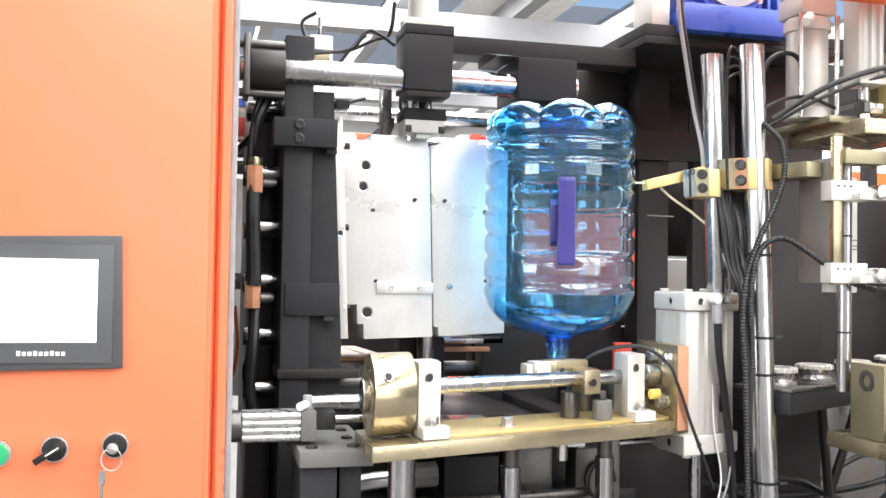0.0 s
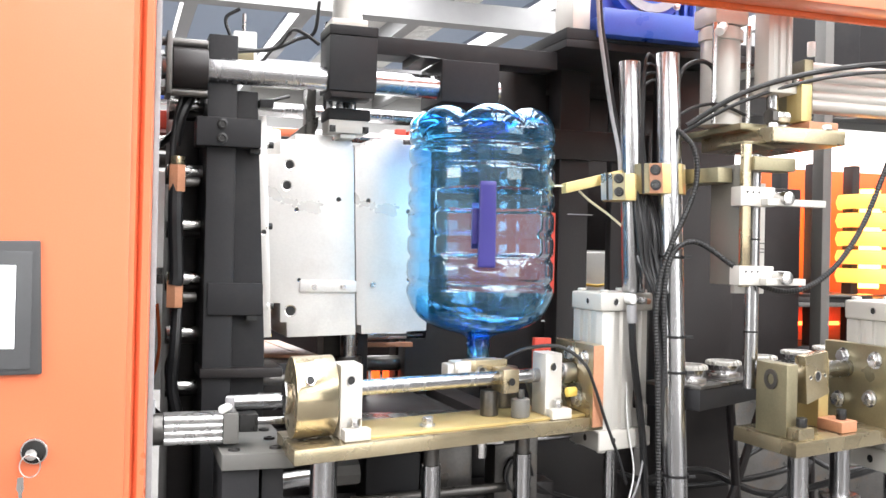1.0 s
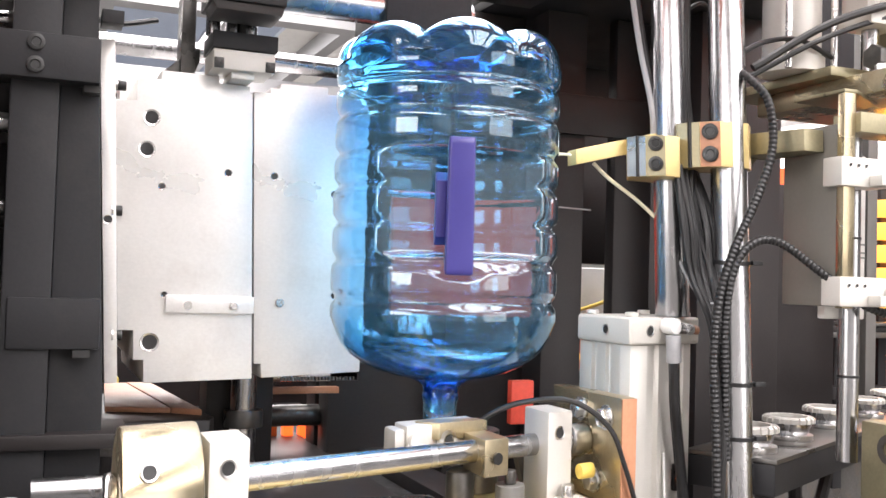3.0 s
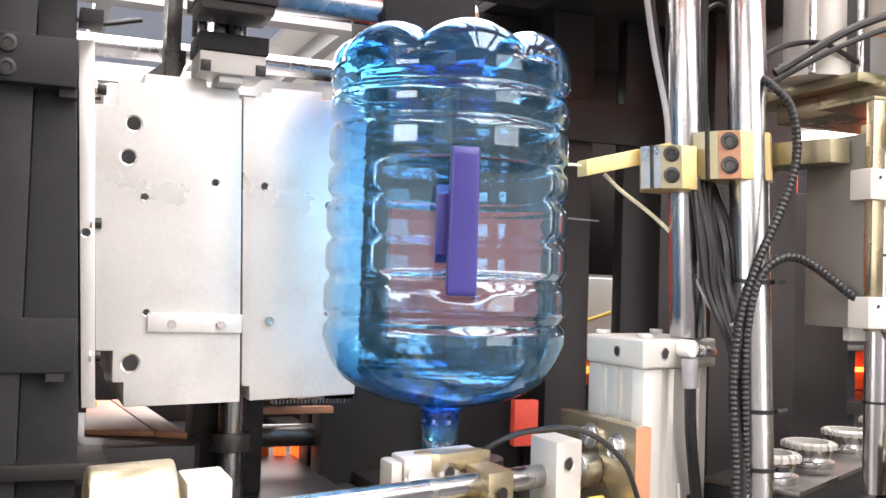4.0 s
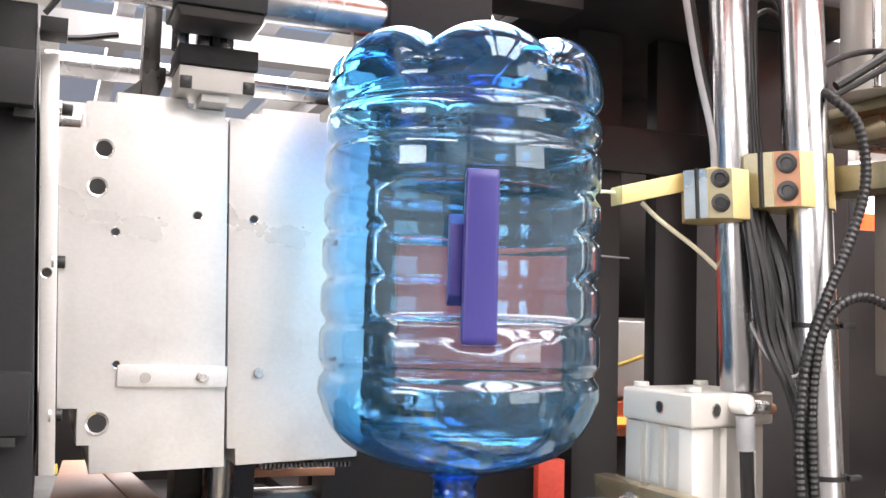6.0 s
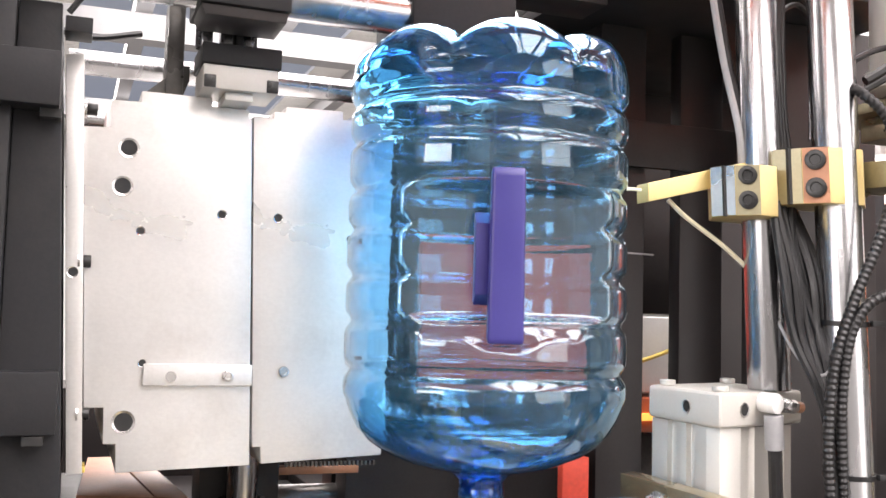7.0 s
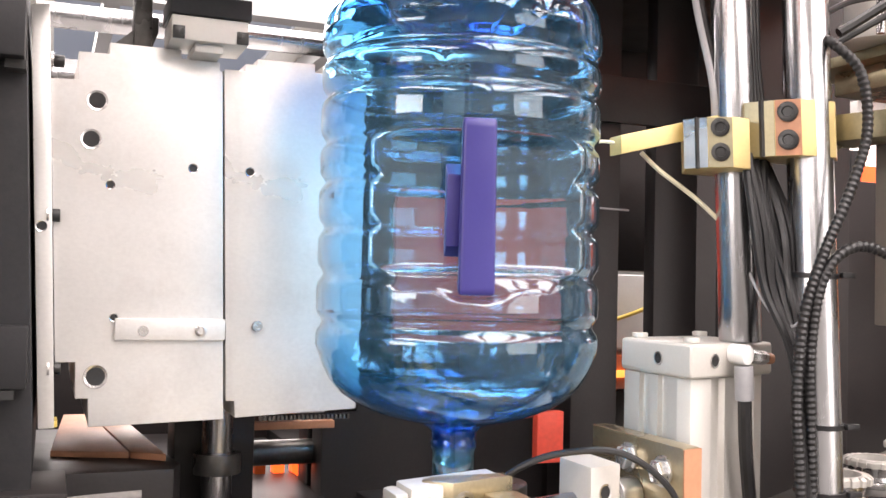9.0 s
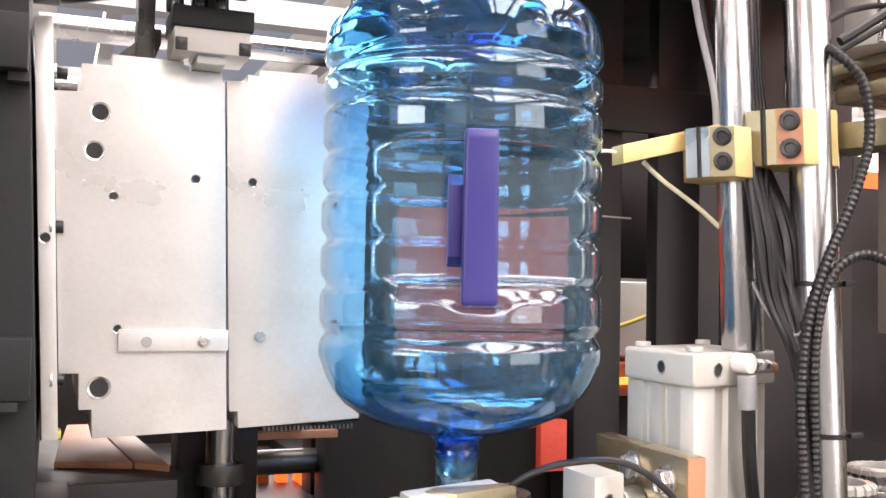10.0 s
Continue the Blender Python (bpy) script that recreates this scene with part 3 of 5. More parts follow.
part("wedge", prism([(-0.300, 1.366), (-0.262, 1.366), (-0.255, 1.385), (-0.255, 1.40), (-0.262, 1.40)], "y", 0.19, 0.22, bev=0.001), M["dark_steel"], t)

# ---- black main frame behind the bottle ----
t = thing("blow_moulding_machine", (0.38, 0.35, 0), "black painted steel main frame columns and top plate", "machine")
part("column", box(0.268, 0.335, 0.30, 0.36, 0.0, 1.545, bev=0.003), M["black"], t)
part("column", box(0.388, 0.455, 0.300, 0.325, 0.0, 1.545, bev=0.003), M["black"], t)
part("column", box(0.470, 0.62, 0.20, 0.28, 0.0, 1.545, bev=0.003), M["black"], t)
part("column", box(0.14, 0.262, 0.36, 0.44, 0.85, 1.545, bev=0.003), M["black"], t)
part("column", box(-0.025, 0.136, 0.47, 0.52, 0.3, 1.40, bev=0.003), M["black"], t)
part("rail", box(0.12, 0.47, 0.29, 0.2995, 1.36, 1.42, bev=0.002), M["black"], t)
# plate carried back to shut out skylight above the rear sheet
part("top_plate", box(0.184, 0.60, 0.10, 0.705, 1.5615, 1.582, bev=0.002), M["slate"], t)
part("top_plate_skirt", box(0.184, 0.60, 0.10, 0.62, 1.546, 1.5612, bev=0.002), M["slate"], t)
# added cover that keeps skylight off the sheet behind
part("light_gap_cover", box(0.6005, 0.86, 0.50, 0.705, 1.5615, 1.574, bev=0.002), M["slate"], t)
part("upper_plate", box(0.40, 0.60, 0.32, 0.62, 1.5822, 1.622, bev=0.002), M["slate"], t)
part("back_guard", box(0.56, 1.02, 0.50, 0.53, 0.86, 1.34, bev=0.003), M["black"], t)
# black sheet added to hide the bright hall wall behind the bed
part("bed_backing", box(-0.45, 0.55, 0.95, 0.97, 0.60, 1.03, bev=0.003), M["black"], t)
part("side_cheek", box(-0.025, 0.34, 0.40, 0.45, 0.45, 1.02, bev=0.003), M["black"], t)
# black sheets added to keep the space between the columns dark
part("added_backing", box(0.25, 0.84, 0.66, 0.70, 1.178, 1.56, bev=0.003), M["black"], t)
part("added_backing", box(0.10, 0.2495, 0.66, 0.70, 1.4005, 1.545, bev=0.003), M["black"], t)
part("added_backing", box(-0.05, 0.2495, 0.66, 0.70, 1.178, 1.40, bev=0.003), M["black"], t)
t = thing("back_panel", (0.15, 0.33, 1.09), "red-brown primed steel panel behind the bottle", "panel")
part("sheet", box(0.030, 0.262, 0.300, 0.312, 1.085, 1.250, bev=0.002), M["red"], t)

# gear motor on the top plate
t = thing("gear_motor", (0.36, 0.2, 1.5820), "blue enamelled worm gear motor on the black top plate", "motor")
part("foot", box(0.245, 0.480, 0.105, 0.30, 1.5825, 1.6080, bev=0.004), M["blue"], t)
part("front_foot", box(0.243, 0.462, 0.066, 0.0995, 1.567, 1.617, bev=0.004), M["blue"], t)
part("housing", box(0.262, 0.47, 0.125, 0.30, 1.6085, 1.7800, bev=0.018), M["blue"], t)
part("flange", cyl((0.355, 0.124, 1.6950), (0.355, 0.100, 1.6950), 0.085, seg=40, bev=0.004), M["blue"], t)
part("flange_ring", lathe([(0.055, 0), (0.072, 0), (0.072, 0.008), (0.055, 0.008)], 40, Matrix.Translation((0.355, 0.0995, 1.6950)) @ Matrix.Rotation(radians(90), 4, "X")), M["grey_cable"], t)
for k in range(6):
    a = k * math.pi / 3 + 0.3
    hex_bolt((0.355 + 0.078 * math.cos(a), 0.0995, 1.6950 + 0.078 * math.sin(a)), (0, -1, 0), 0.006, t)
for x in (0.395, 0.415, 0.435, 0.455):
    part("rib", box(x, x + 0.006, 0.108, 0.1245, 1.6080, 1.6600, bev=0.001), M["blue"], t)
hex_bolt((0.33, 0.1045, 1.6100), (0, -1, 0.2), 0.008, t)
part("terminal_cover", box(0.20, 0.238, 0.11, 0.19, 1.5825, 1.6700, bev=0.006), M["alu_cast"], t, "pale aluminium cover")

# ---- guide posts with split clamps ----


def lean(z=1.3, dx=-0.028, dy=0.025):
    """A slight lean of an upright about the height z."""
    m = Matrix.Identity(4)
    m[0][2], m[0][3], m[1][2], m[1][3] = dx, -dx * z, dy, -dy * z
    return m


def guide_post(x, y, r, z1, label, z0=0.0):
    t = thing("guide_post", (x, y, z0), label, "post", group="guide posts", skew=lean())
    part("rod", cyl((x, y, z0), (x, y, z1), r, seg=56, bev=0.002), M["chrome"], t)
    return t


p1 = guide_post(0.2415, -0.0480, 0.0192, 1.496, "hard-chromed steel guide post with split clamp", 1.1012)
part("clamp", prism([(0.1805, -0.055), (0.1905, -0.0755), (0.2065, -0.089), (0.2260, -0.088), (0.2460, -0.062), (0.2640, -0.045), (0.264, -0.022), (0.2000, -0.022)], "z", 1.2560, 1.3010, bev=0.001), M["brass_bright"], p1, "yellow zinc split clamp")
part("clamp_jaw", prism([(0.1793, -0.0552), (0.1895, -0.0762), (0.1901, -0.0757), (0.1801, -0.0548)], "z", 1.2565, 1.3005), M["steel"], p1)
part("bolt_face", prism([(0.1903, -0.0765), (0.2060, -0.0900), (0.2066, -0.0893), (0.1908, -0.0758)], "z", 1.2565, 1.3005), M["brass_dull"], p1)
part("clamp_slit", box(0.1835, 0.1865, -0.0690, -0.0660, 1.2558, 1.3013, bev=0), M["hole"], p1)
for z in (1.2915, 1.2695):
    socket_bolt((0.1985, -0.0828, z), (-0.65, -0.76, 0), 0.0082, p1, "bolt", 0.003)
part("arm", prism([(0.118, 1.2660), (0.118, 1.2828), (0.2600, 1.3195), (0.2600, 1.3015)], "y", -0.0490, -0.0295, bev=0.001), M["brass_bright"], p1, "yellow zinc cantilever arm")

p2 = guide_post(0.2890, -0.092, 0.0202, 1.506, "hard-chromed steel guide post with split clamp and hoses")
part("clamp", prism([(0.2365, -0.070), (0.2500, -0.0925), (0.2650, -0.109), (0.3010, -0.112), (0.318, -0.095), (0.318, -0.050), (0.2480, -0.050)], "z", 1.2685, 1.3190, bev=0.001), M["brass_bright"], p2, "yellow zinc split clamp")
part("clamp_jaw", prism([(0.2353, -0.0702), (0.2490, -0.0932), (0.2496, -0.0927), (0.2361, -0.0698)], "z", 1.2690, 1.3185), M["brass_dull"], p2)
part("bolt_face", prism([(0.2498, -0.0935), (0.2645, -0.1100), (0.2652, -0.1093), (0.2504, -0.0928)], "z", 1.2690, 1.3185), M["copper"], p2)
part("clamp_slit", box(0.2412, 0.2445, -0.0855, -0.0820, 1.2683, 1.3193, bev=0), M["hole"], p2)
for z in (1.3075, 1.2825):
    socket_bolt((0.2572, -0.1016, z), (-0.75, -0.66, 0), 0.0090, p2, "bolt", 0.003)
part("arm", prism([(0.3185, -0.075), (0.345, -0.150), (0.372, -0.150), (0.372, -0.060), (0.3185, -0.052)], "z", 1.288, 1.3125, bev=0.001), M["brass_dull"], p2, "dull zinc cantilever arm")
part("arm_web", prism([(0.3185, 1.2875), (0.345, 1.2875), (0.3185, 1.262)], "y", -0.075, -0.055), M["brass_dull"], p2)
for z in (1.164, 1.031, 0.972, 0.80):
    part("cable_tie", lathe([(0.0212, -0.0022), (0.0228, -0.0022), (0.0228, 0.0022), (0.0212, 0.0022), (0.0212, -0.0022)], 32, Matrix.Translation((0.2890, -0.092, z)) @ Matrix.Rotation(radians(3), 4, "X")), M["rubber"], p2)
    part("tie_tail", box(0.300, 0.314, -0.1165, -0.112, z - 0.0025, z + 0.0025, bev=0.0005), M["rubber"], p2)

# hoses up the posts
h = thing("hose_bundle", (0.25, -0.1, 0.75), "black air hoses and cables tied along the posts", "hoses")
random.seed(4)
for k in range(13):
    dx = random.uniform(-0.006, 0.007)
    part("hose", tube([(0.232 + dx + 0.0036 * k, -0.078 + 0.002 * k, 1.272), (0.233 + 0.0035 * k, -0.084 + dx, 1.21 + dx), (0.243 + 0.003 * k + dx, -0.094, 1.15), (0.254 + 0.0014 * k, -0.114, 1.09), (0.258 + 0.0008 * k, -0.123, 1.0), (0.261, -0.125, 0.86)], 0.0027 if k % 3 else 0.0036, seg=7), M["rubber"], h)
for k in range(4):
    part("hose", tube([(0.246 + 0.004 * k, -0.066, 1.320), (0.246 + 0.003 * k, -0.062, 1.37), (0.252 + 0.004 * k, -0.05, 1.44 + 0.02 * k), (0.290, -0.04, 1.47 + 0.01 * k), (0.33, -0.03, 1.44)], 0.0028, seg=7), M["rubber"], h)
part("corrugated_hose", tube([(0.259, -0.128, 0.74), (0.256, -0.128, 0.86), (0.252, -0.128, 0.98), (0.247, -0.128, 1.060), (0.252, -0.130, 1.128), (0.268, -0.134, 1.180), (0.294, -0.138, 1.238), (0.312, -0.138, 1.290), (0.311, -0.132, 1.340), (0.298, -0.118, 1.366), (0.292, -0.10, 1.378), (0.306, -0.06, 1.385)], 0.0046, seg=12, ribs=0.10, pitch=0.0052), M["rubber"], h, "black corrugated hose")
part("corrugated_hose", tube([(0.270, -0.122, 0.95), (0.264, -0.126, 1.03), (0.260, -0.130, 1.101), (0.266, -0.135, 1.156), (0.286, -0.140, 1.184), (0.318, -0.146, 1.186), (0.366, -0.162, 1.152), (0.418, -0.175, 1.118), (0.480, -0.18, 1.112), (0.549, -0.18, 1.146), (0.606, -0.18, 1.214), (0.645, -0.18, 1.293), (0.680, -0.18, 1.375)], 0.0046, seg=12, ribs=0.10, pitch=0.0052), M["rubber"], h, "black corrugated hose in a long sag")
part("cable", tube([(0.315, -0.10, 1.385), (0.40, -0.13, 1.44), (0.50, -0.15, 1.475), (0.62, -0.16, 1.50), (0.75, -0.17, 1.515)], 0.0048, seg=8), M["rubber"], h)
part("cable", tube([(0.315, -0.09, 1.375), (0.40, -0.12, 1.425), (0.50, -0.14, 1.462), (0.62, -0.15, 1.488), (0.75, -0.16, 1.50)], 0.0034, seg=8), M["rubber"], h)
part("cable", tube([(0.30, -0.08, 1.43), (0.32, -0.08, 1.485), (0.36, -0.08, 1.50), (0.385, -0.08, 1.475), (0.388, -0.08, 1.41)], 0.004, seg=8), M["rubber"], h)
part("cable", tube([(0.30, -0.09, 1.40), (0.34, -0.09, 1.42), (0.38, -0.1, 1.425), (0.43, -0.1, 1.41)], 0.003, seg=8), M["rubber"], h)
part("conduit", tube([(0.186, -0.02, 1.68), (0.191, -0.02, 1.58), (0.202, -0.025, 1.50), (0.214, -0.03, 1.42), (0.224, -0.04, 1.35), (0.228, -0.04, 1.295)], 0.004, seg=10, ribs=0.06), M["rubber"], h, "thin black conduit")
part("conduit", tube([(0.180, -0.025, 1.66), (0.185, -0.025, 1.57), (0.195, -0.03, 1.49), (0.207, -0.035, 1.41), (0.218, -0.045, 1.34), (0.222, -0.045, 1.295)], 0.0034, seg=8), M["grey_cable"], h)
a = thing("air_tube", (0.22, 0.02, 1.2), "thin pale air tube hanging under the arm", "tube")
part("tube", tube([(0.152, -0.030, 1.272), (0.170, -0.034, 1.256), (0.205, -0.040, 1.232), (0.238, -0.042, 1.207)], 0.0022, seg=8), M["pale_tube"], a)
part("tube", tube([(0.100, -0.020, 1.276), (0.110, -0.030, 1.279), (0.1225, -0.040, 1.277)], 0.0016, seg=8), M["pale_tube"], a)
part("wire", tube([(0.26, 0.24, 1.245), (0.29, 0.26, 1.246), (0.335, 0.28, 1.247)], 0.0013, seg=6), M["grey_cable"], a)
part("wire", tube([(0.235, -0.05, 1.205), (0.250, -0.085, 1.135), (0.262, -0.11, 1.12), (0.30, -0.09, 1.17), (0.315, -0.08, 1.20)], 0.0015, seg=6), M["grey_cable"], a)

# ---- transfer stations: local axes run along the shaft, back, and up ----
STATION = Matrix(((0.951, 0, 0, -0.388), (0.30, 1, 0, -0.278), (0, 0, 1, 0), (0, 0, 0, 1)))


def transfer_station(fr, label, disc=True):
    t = thing("transfer_station", (0.3, 0.07, 0), label, "machine unit", group="transfer stations", skew=fr)
    part("base_plate", box(0.022, 0.585, 0.0, 0.145, 0.879, 0.900, bev=0.002), M["brass"], t, "yellow zinc base plate")
    part("step", box(0.145, 0.555, 0.018, 0.14, 0.9002, 0.9045, bev=0.001), M["brass_bright"], t)
    if disc:
        part("disc", cyl((0.028, 0.072, 0.958), (0.093, 0.072, 0.958), 0.0565, seg=64, bev=0.003), M["brass"], t, "turned yellow zinc disc")
        bore((0.049, 0.0222, 0.9866), (0, -0.87, 0.50), 0.0065, t)
        part("disc_hub", cyl((0.018, 0.072, 0.958), (0.0278, 0.072, 0.958), 0.022, seg=32, bev=0.002), M["steel"], t)
    for u0 in (0.0985, 0.477):
        b = part("bearing_block", box(u0, u0 + 0.036, 0.036, 0.090, 0.9005, 1.003, bev=0.0025), M["white_alu"], t, "white aluminium bearing block")
        part("foot", box(u0 + 0.002, u0 + 0.044, 0.010, 0.0355, 0.9007, 0.9165, bev=0.002), M["white_alu"], b)
        bore((u0 + 0.017, 0.0357, 0.981), (0, -1, 0), 0.0066, t)
        part("clamp_screw", cyl((u0 + 0.022, 0.024, 0.9167), (u0 + 0.022, 0.024, 0.930), 0.0078, seg=20, bev=0.001), M["steel"], b)
    part("shaft", cyl((0.10, 0.066, 0.966), (0.550, 0.066, 0.966), 0.0115, seg=32), M["chrome"], t, "polished steel shaft")
    part("lever_clamp", box(0.392, 0.424, 0.040, 0.092, 0.944, 0.981, bev=0.002), M["brass"], t, "yellow zinc lever clamp")
    part("lever_screw", cyl((0.408, 0.0395, 0.962), (0.408, 0.036, 0.962), 0.006, seg=16), M["bolt"], t)
    part("lever_arm", prism([(0.36, 0.092), (0.424, 0.092), (0.424, 0.104), (0.352, 0.125), (0.340, 0.118)], "z", 0.975, 0.992, bev=0.001), M["brass"], t)
    part("buffer", cyl((0.430, 0.045, 0.9047), (0.430, 0.045, 0.934), 0.0175, seg=28, bev=0.002), M["grey_panel"], t, "grey rubber buffer")
    part("buffer_stud", cyl((0.430, 0.045, 0.9342), (0.430, 0.045, 0.948), 0.007, seg=16, bev=0.002), M["dark_steel"], t)
    part("stop", cyl((0.385, 0.085, 0.9047), (0.385, 0.085, 0.945), 0.017, seg=24, bev=0.002), M["dark_steel"], t)
    hex_bolt((0.252, 0.05, 0.9045), (0, 0, 1), 0.0105, t, "zinc", 0.011)
    part("rib", prism([(0.486, 0.905), (0.505, 0.905), (0.478, 0.955), (0.468, 0.955)], "y", 0.095, 0.105), M["grey_panel"], t)
    e = part("end_plate", box(0.556, 0.578, -0.006, 0.140, 0.885, 1.018, bev=0.002), M["brass"], t, "yellow zinc end plate")
    # strip paints the orange cabinet's reflection on the plate's front
    part("orange_reflection", box(0.5555, 0.5785, -0.0085, -0.0062, 0.886, 1.017, bev=0.0004), M["copper"], t, "end plate front with the orange reflection painted on")
    for v, z in ((0.022, 0.995), (0.075, 0.998), (0.045, 0.925), (0.10, 0.95)):
        hex_bolt((0.5557, v, z), (-1, 0, 0), 0.0105, t, "zinc", 0.010)
    part("collar", cyl((0.530, 0.066, 0.966), (0.5555, 0.066, 0.966), 0.017, seg=28, bev=0.002), M["steel"], t)
    part("flow_valve", cyl((0.520, 0.03, 0.940), (0.540, 0.03, 0.940), 0.008, seg=18, bev=0.001), M["yellow_cable"], t, "small brass flow valve")
    for u, r, r2, zb in ((0.079, 0.021, 0.021, 0.0), (0.262, 0.0135, 0.017, 0.0), (0.441, 0.0135, 0.017, 0.0)):
        l = part("leg", cyl((u, 0.055, 0.002), (u, 0.055, 0.845 if r2 > r else 0.8785), r2, seg=32), M["chrome"], t, "polished steel leg")
        if r2 > r:
            part("leg_neck", cyl((u, 0.055, 0.8455), (u, 0.055, 0.8785), r, seg=28), M["dark_steel"], l)
    part("bolt_end", cyl((0.36, 0.06, 0.845), (0.36, 0.06, 0.8785), 0.009, seg=12), M["steel"], t)
    part("hose", tube([(0.412, 0.110, 0.978), (0.428, 0.088, 0.998), (0.458, 0.06, 1.012), (0.50, 0.02, 1.015), (0.535, -0.008, 0.99), (0.556, -0.014, 0.95), (0.578, -0.016, 0.90), (0.606, -0.02, 0.84), (0.628, -0.02, 0.79)], 0.0031, seg=8), M["rubber"], t, "black air hose looping over the shaft")
    return t


def neck_gripper(fr):
    t = thing("neck_gripper", (0.40, 0.15, 0.97), "white aluminium gripper holding the bottle neck", "gripper", skew=fr)
    part("body", box(0.322, 0.420, 0.100, 0.138, 0.962, 0.990, bev=0.003), M["white_alu"], t)
    part("end_cap", box(0.308, 0.3215, 0.102, 0.136, 0.958, 0.987, bev=0.004), M["alu_cast"], t)
    for u, s in ((0.334, 0.011), (0.372, 0.012)):
        part("screw", cyl((u, 0.0998, 0.974), (u, 0.092, 0.974), s, seg=20, bev=0.001), M["alu_cast"], t)
    bore((0.372, 0.0917, 0.974), (0, -1, 0), 0.006, t)
    part("fitting", cyl((0.325, 0.100, 0.968), (0.342, 0.082, 0.966), 0.007, seg=14, bev=0.001), M["white_plastic"], t)
    part("jaw", box(0.4205, 0.424, 0.105, 0.138, 0.964, 0.986, bev=0.001), M["alu_cast"], t)
    part("socket", lathe([(0.0205, 0.0), (0.030, 0.0), (0.030, 0.010), (0.0205, 0.010), (0.0205, 0.0)], 36, Matrix.Translation((0.3955, 0.1645, 0.960))), M["dark_steel"], t)
    part("spindle", cyl((0.4455, 0.1555, 0.905), (0.4455, 0.1555, 0.971), 0.03, seg=28, bev=0.002), M["dark_steel"], t)
    return t


def pneumatic_cylinder(fr, label, foot=0.0):
    t = thing("pneumatic_cylinder", (0.68, 0.08, 0.80), label, "pneumatic cylinder", group="pneumatic cylinders", skew=fr)
    bm = bmesh.new()
    u0, u1, v0, v1 = 0.590, 0.708, 0.020, 0.126
    pts = [(u0, v0 + 0.02), (u0 + 0.006, v0 + 0.006), (u0 + 0.03, v0), (u0 + 0.034, v0 + 0.006), (u0 + 0.046, v0 + 0.006), (u0 + 0.050, v0), (u0 + 0.076, v0), (u0 + 0.080, v0 + 0.006), (u0 + 0.092, v0 + 0.006), (u0 + 0.096, v0),
           (u1 - 0.005, v0 + 0.005), (u1, v0 + 0.02), (u1, v1), (u0, v1), (u0, v0 + 0.08), (u0 + 0.006, v0 + 0.078), (u0 + 0.006, v0 + 0.068), (u0, v0 + 0.066), (u0, v0 + 0.050), (u0 + 0.006, v0 + 0.048), (u0 + 0.006, v0 + 0.038), (u0, v0 + 0.036)]
    part("barrel", prism(pts, "z", 0.872, 1.070, bev=0.001), M["alu_cast"], t, "ribbed pale aluminium barrel")
    for z0, z1, n in ((1.0705, 1.101, "top_cap"), (0.838, 0.8715, "bottom_cap")):
        c = part(n, box(u0 - 0.004, u1 + 0.003, v0 - 0.004, v1 + 0.003, z0, z1, bev=0.005, seg=3), M["white_alu"], t)
        for (u, v) in ((u0 + 0.012, v0 + 0.012), (u1 - 0.012, v0 + 0.012), (u0 + 0.012, v1 - 0.012), (u1 - 0.012, v1 - 0.012)):
            part("cap_screw", cyl((u, v, z1 + 0.0002 if z1 > 1 else z0 - 0.004), (u, v, z1 + 0.005 if z1 > 1 else z0 - 0.0002), 0.009, seg=18, bev=0.001), M["alu_cast"], c)
        bore((u0 - 0.0043, v0 + 0.045, (z0 + z1) / 2), (-1, 0, 0), 0.0055, t)
        bore((u0 + 0.030, v0 - 0.0043, (z0 + z1) / 2), (0, -1, 0), 0.0058, t)
    f = part("elbow_fitting", cyl((u1 - 0.062, v0 - 0.004, 1.092), (u1 - 0.062, v0 - 0.026, 1.092), 0.009, seg=18, bev=0.001), M["white_plastic"], t, "white push-in elbow fitting")
    part("nut", cyl((u1 - 0.052, v0 - 0.02, 1.090), (u1 - 0.028, v0 - 0.02, 1.088), 0.0062, seg=6, bev=0.0006), M["steel"], f)
    part("tip", cyl((u1 - 0.027, v0 - 0.02, 1.088), (u1 - 0.018, v0 - 0.02, 1.087), 0.005, seg=14, bev=0.001), M["copper"], f)
    part("sleeve", cyl((u1 - 0.062, v0 - 0.020, 1.082), (u1 - 0.060, v0 - 0.020, 1.052), 0.010, seg=20, bev=0.001), M["grey_cable"], f)
    part("air_hose", tube([(u1 - 0.060, v0 - 0.020, 1.052), (u1 - 0.054, v0 - 0.018, 1.00), (u1 - 0.036, v0 - 0.014, 0.92), (u1 - 0.020, v0 - 0.012, 0.83), (u1 - 0.01, v0 - 0.01, 0.70)], 0.0075, seg=10), M["rubber"], t)
    part("thin_wire", tube([(u0 + 0.06, v0 - 0.002, 0.95), (u0 + 0.062, v0 - 0.006, 0.88), (u0 + 0.075, v0 - 0.012, 0.80), (u0 + 0.055, v0 - 0.02, 0.74), (u0 + 0.07, v0 - 0.012, 0.70)], 0.0018, seg=6), M["mark"], t)
    part("thin_wire", tube([(u0 + 0.086, v0 - 0.002, 0.92), (u0 + 0.10, v0 - 0.01, 0.85), (u0 + 0.085, v0 - 0.018, 0.79), (u0 + 0.06, v0 - 0.02, 0.745)], 0.0022, seg=6), M["grey_cable"], t)
    part("sensor", box(u0 + 0.082, u0 + 0.091, v0 - 0.0015, v0 + 0.005, 0.905, 0.935, bev=0.001), M["bolt"], t)
    part("sensor_light", box(u0 + 0.084, u0 + 0.089, v0 - 0.0022, v0 - 0.0014, 0.917, 0.921, bev=0), M["lamp_red"], t, "small red sensor light")
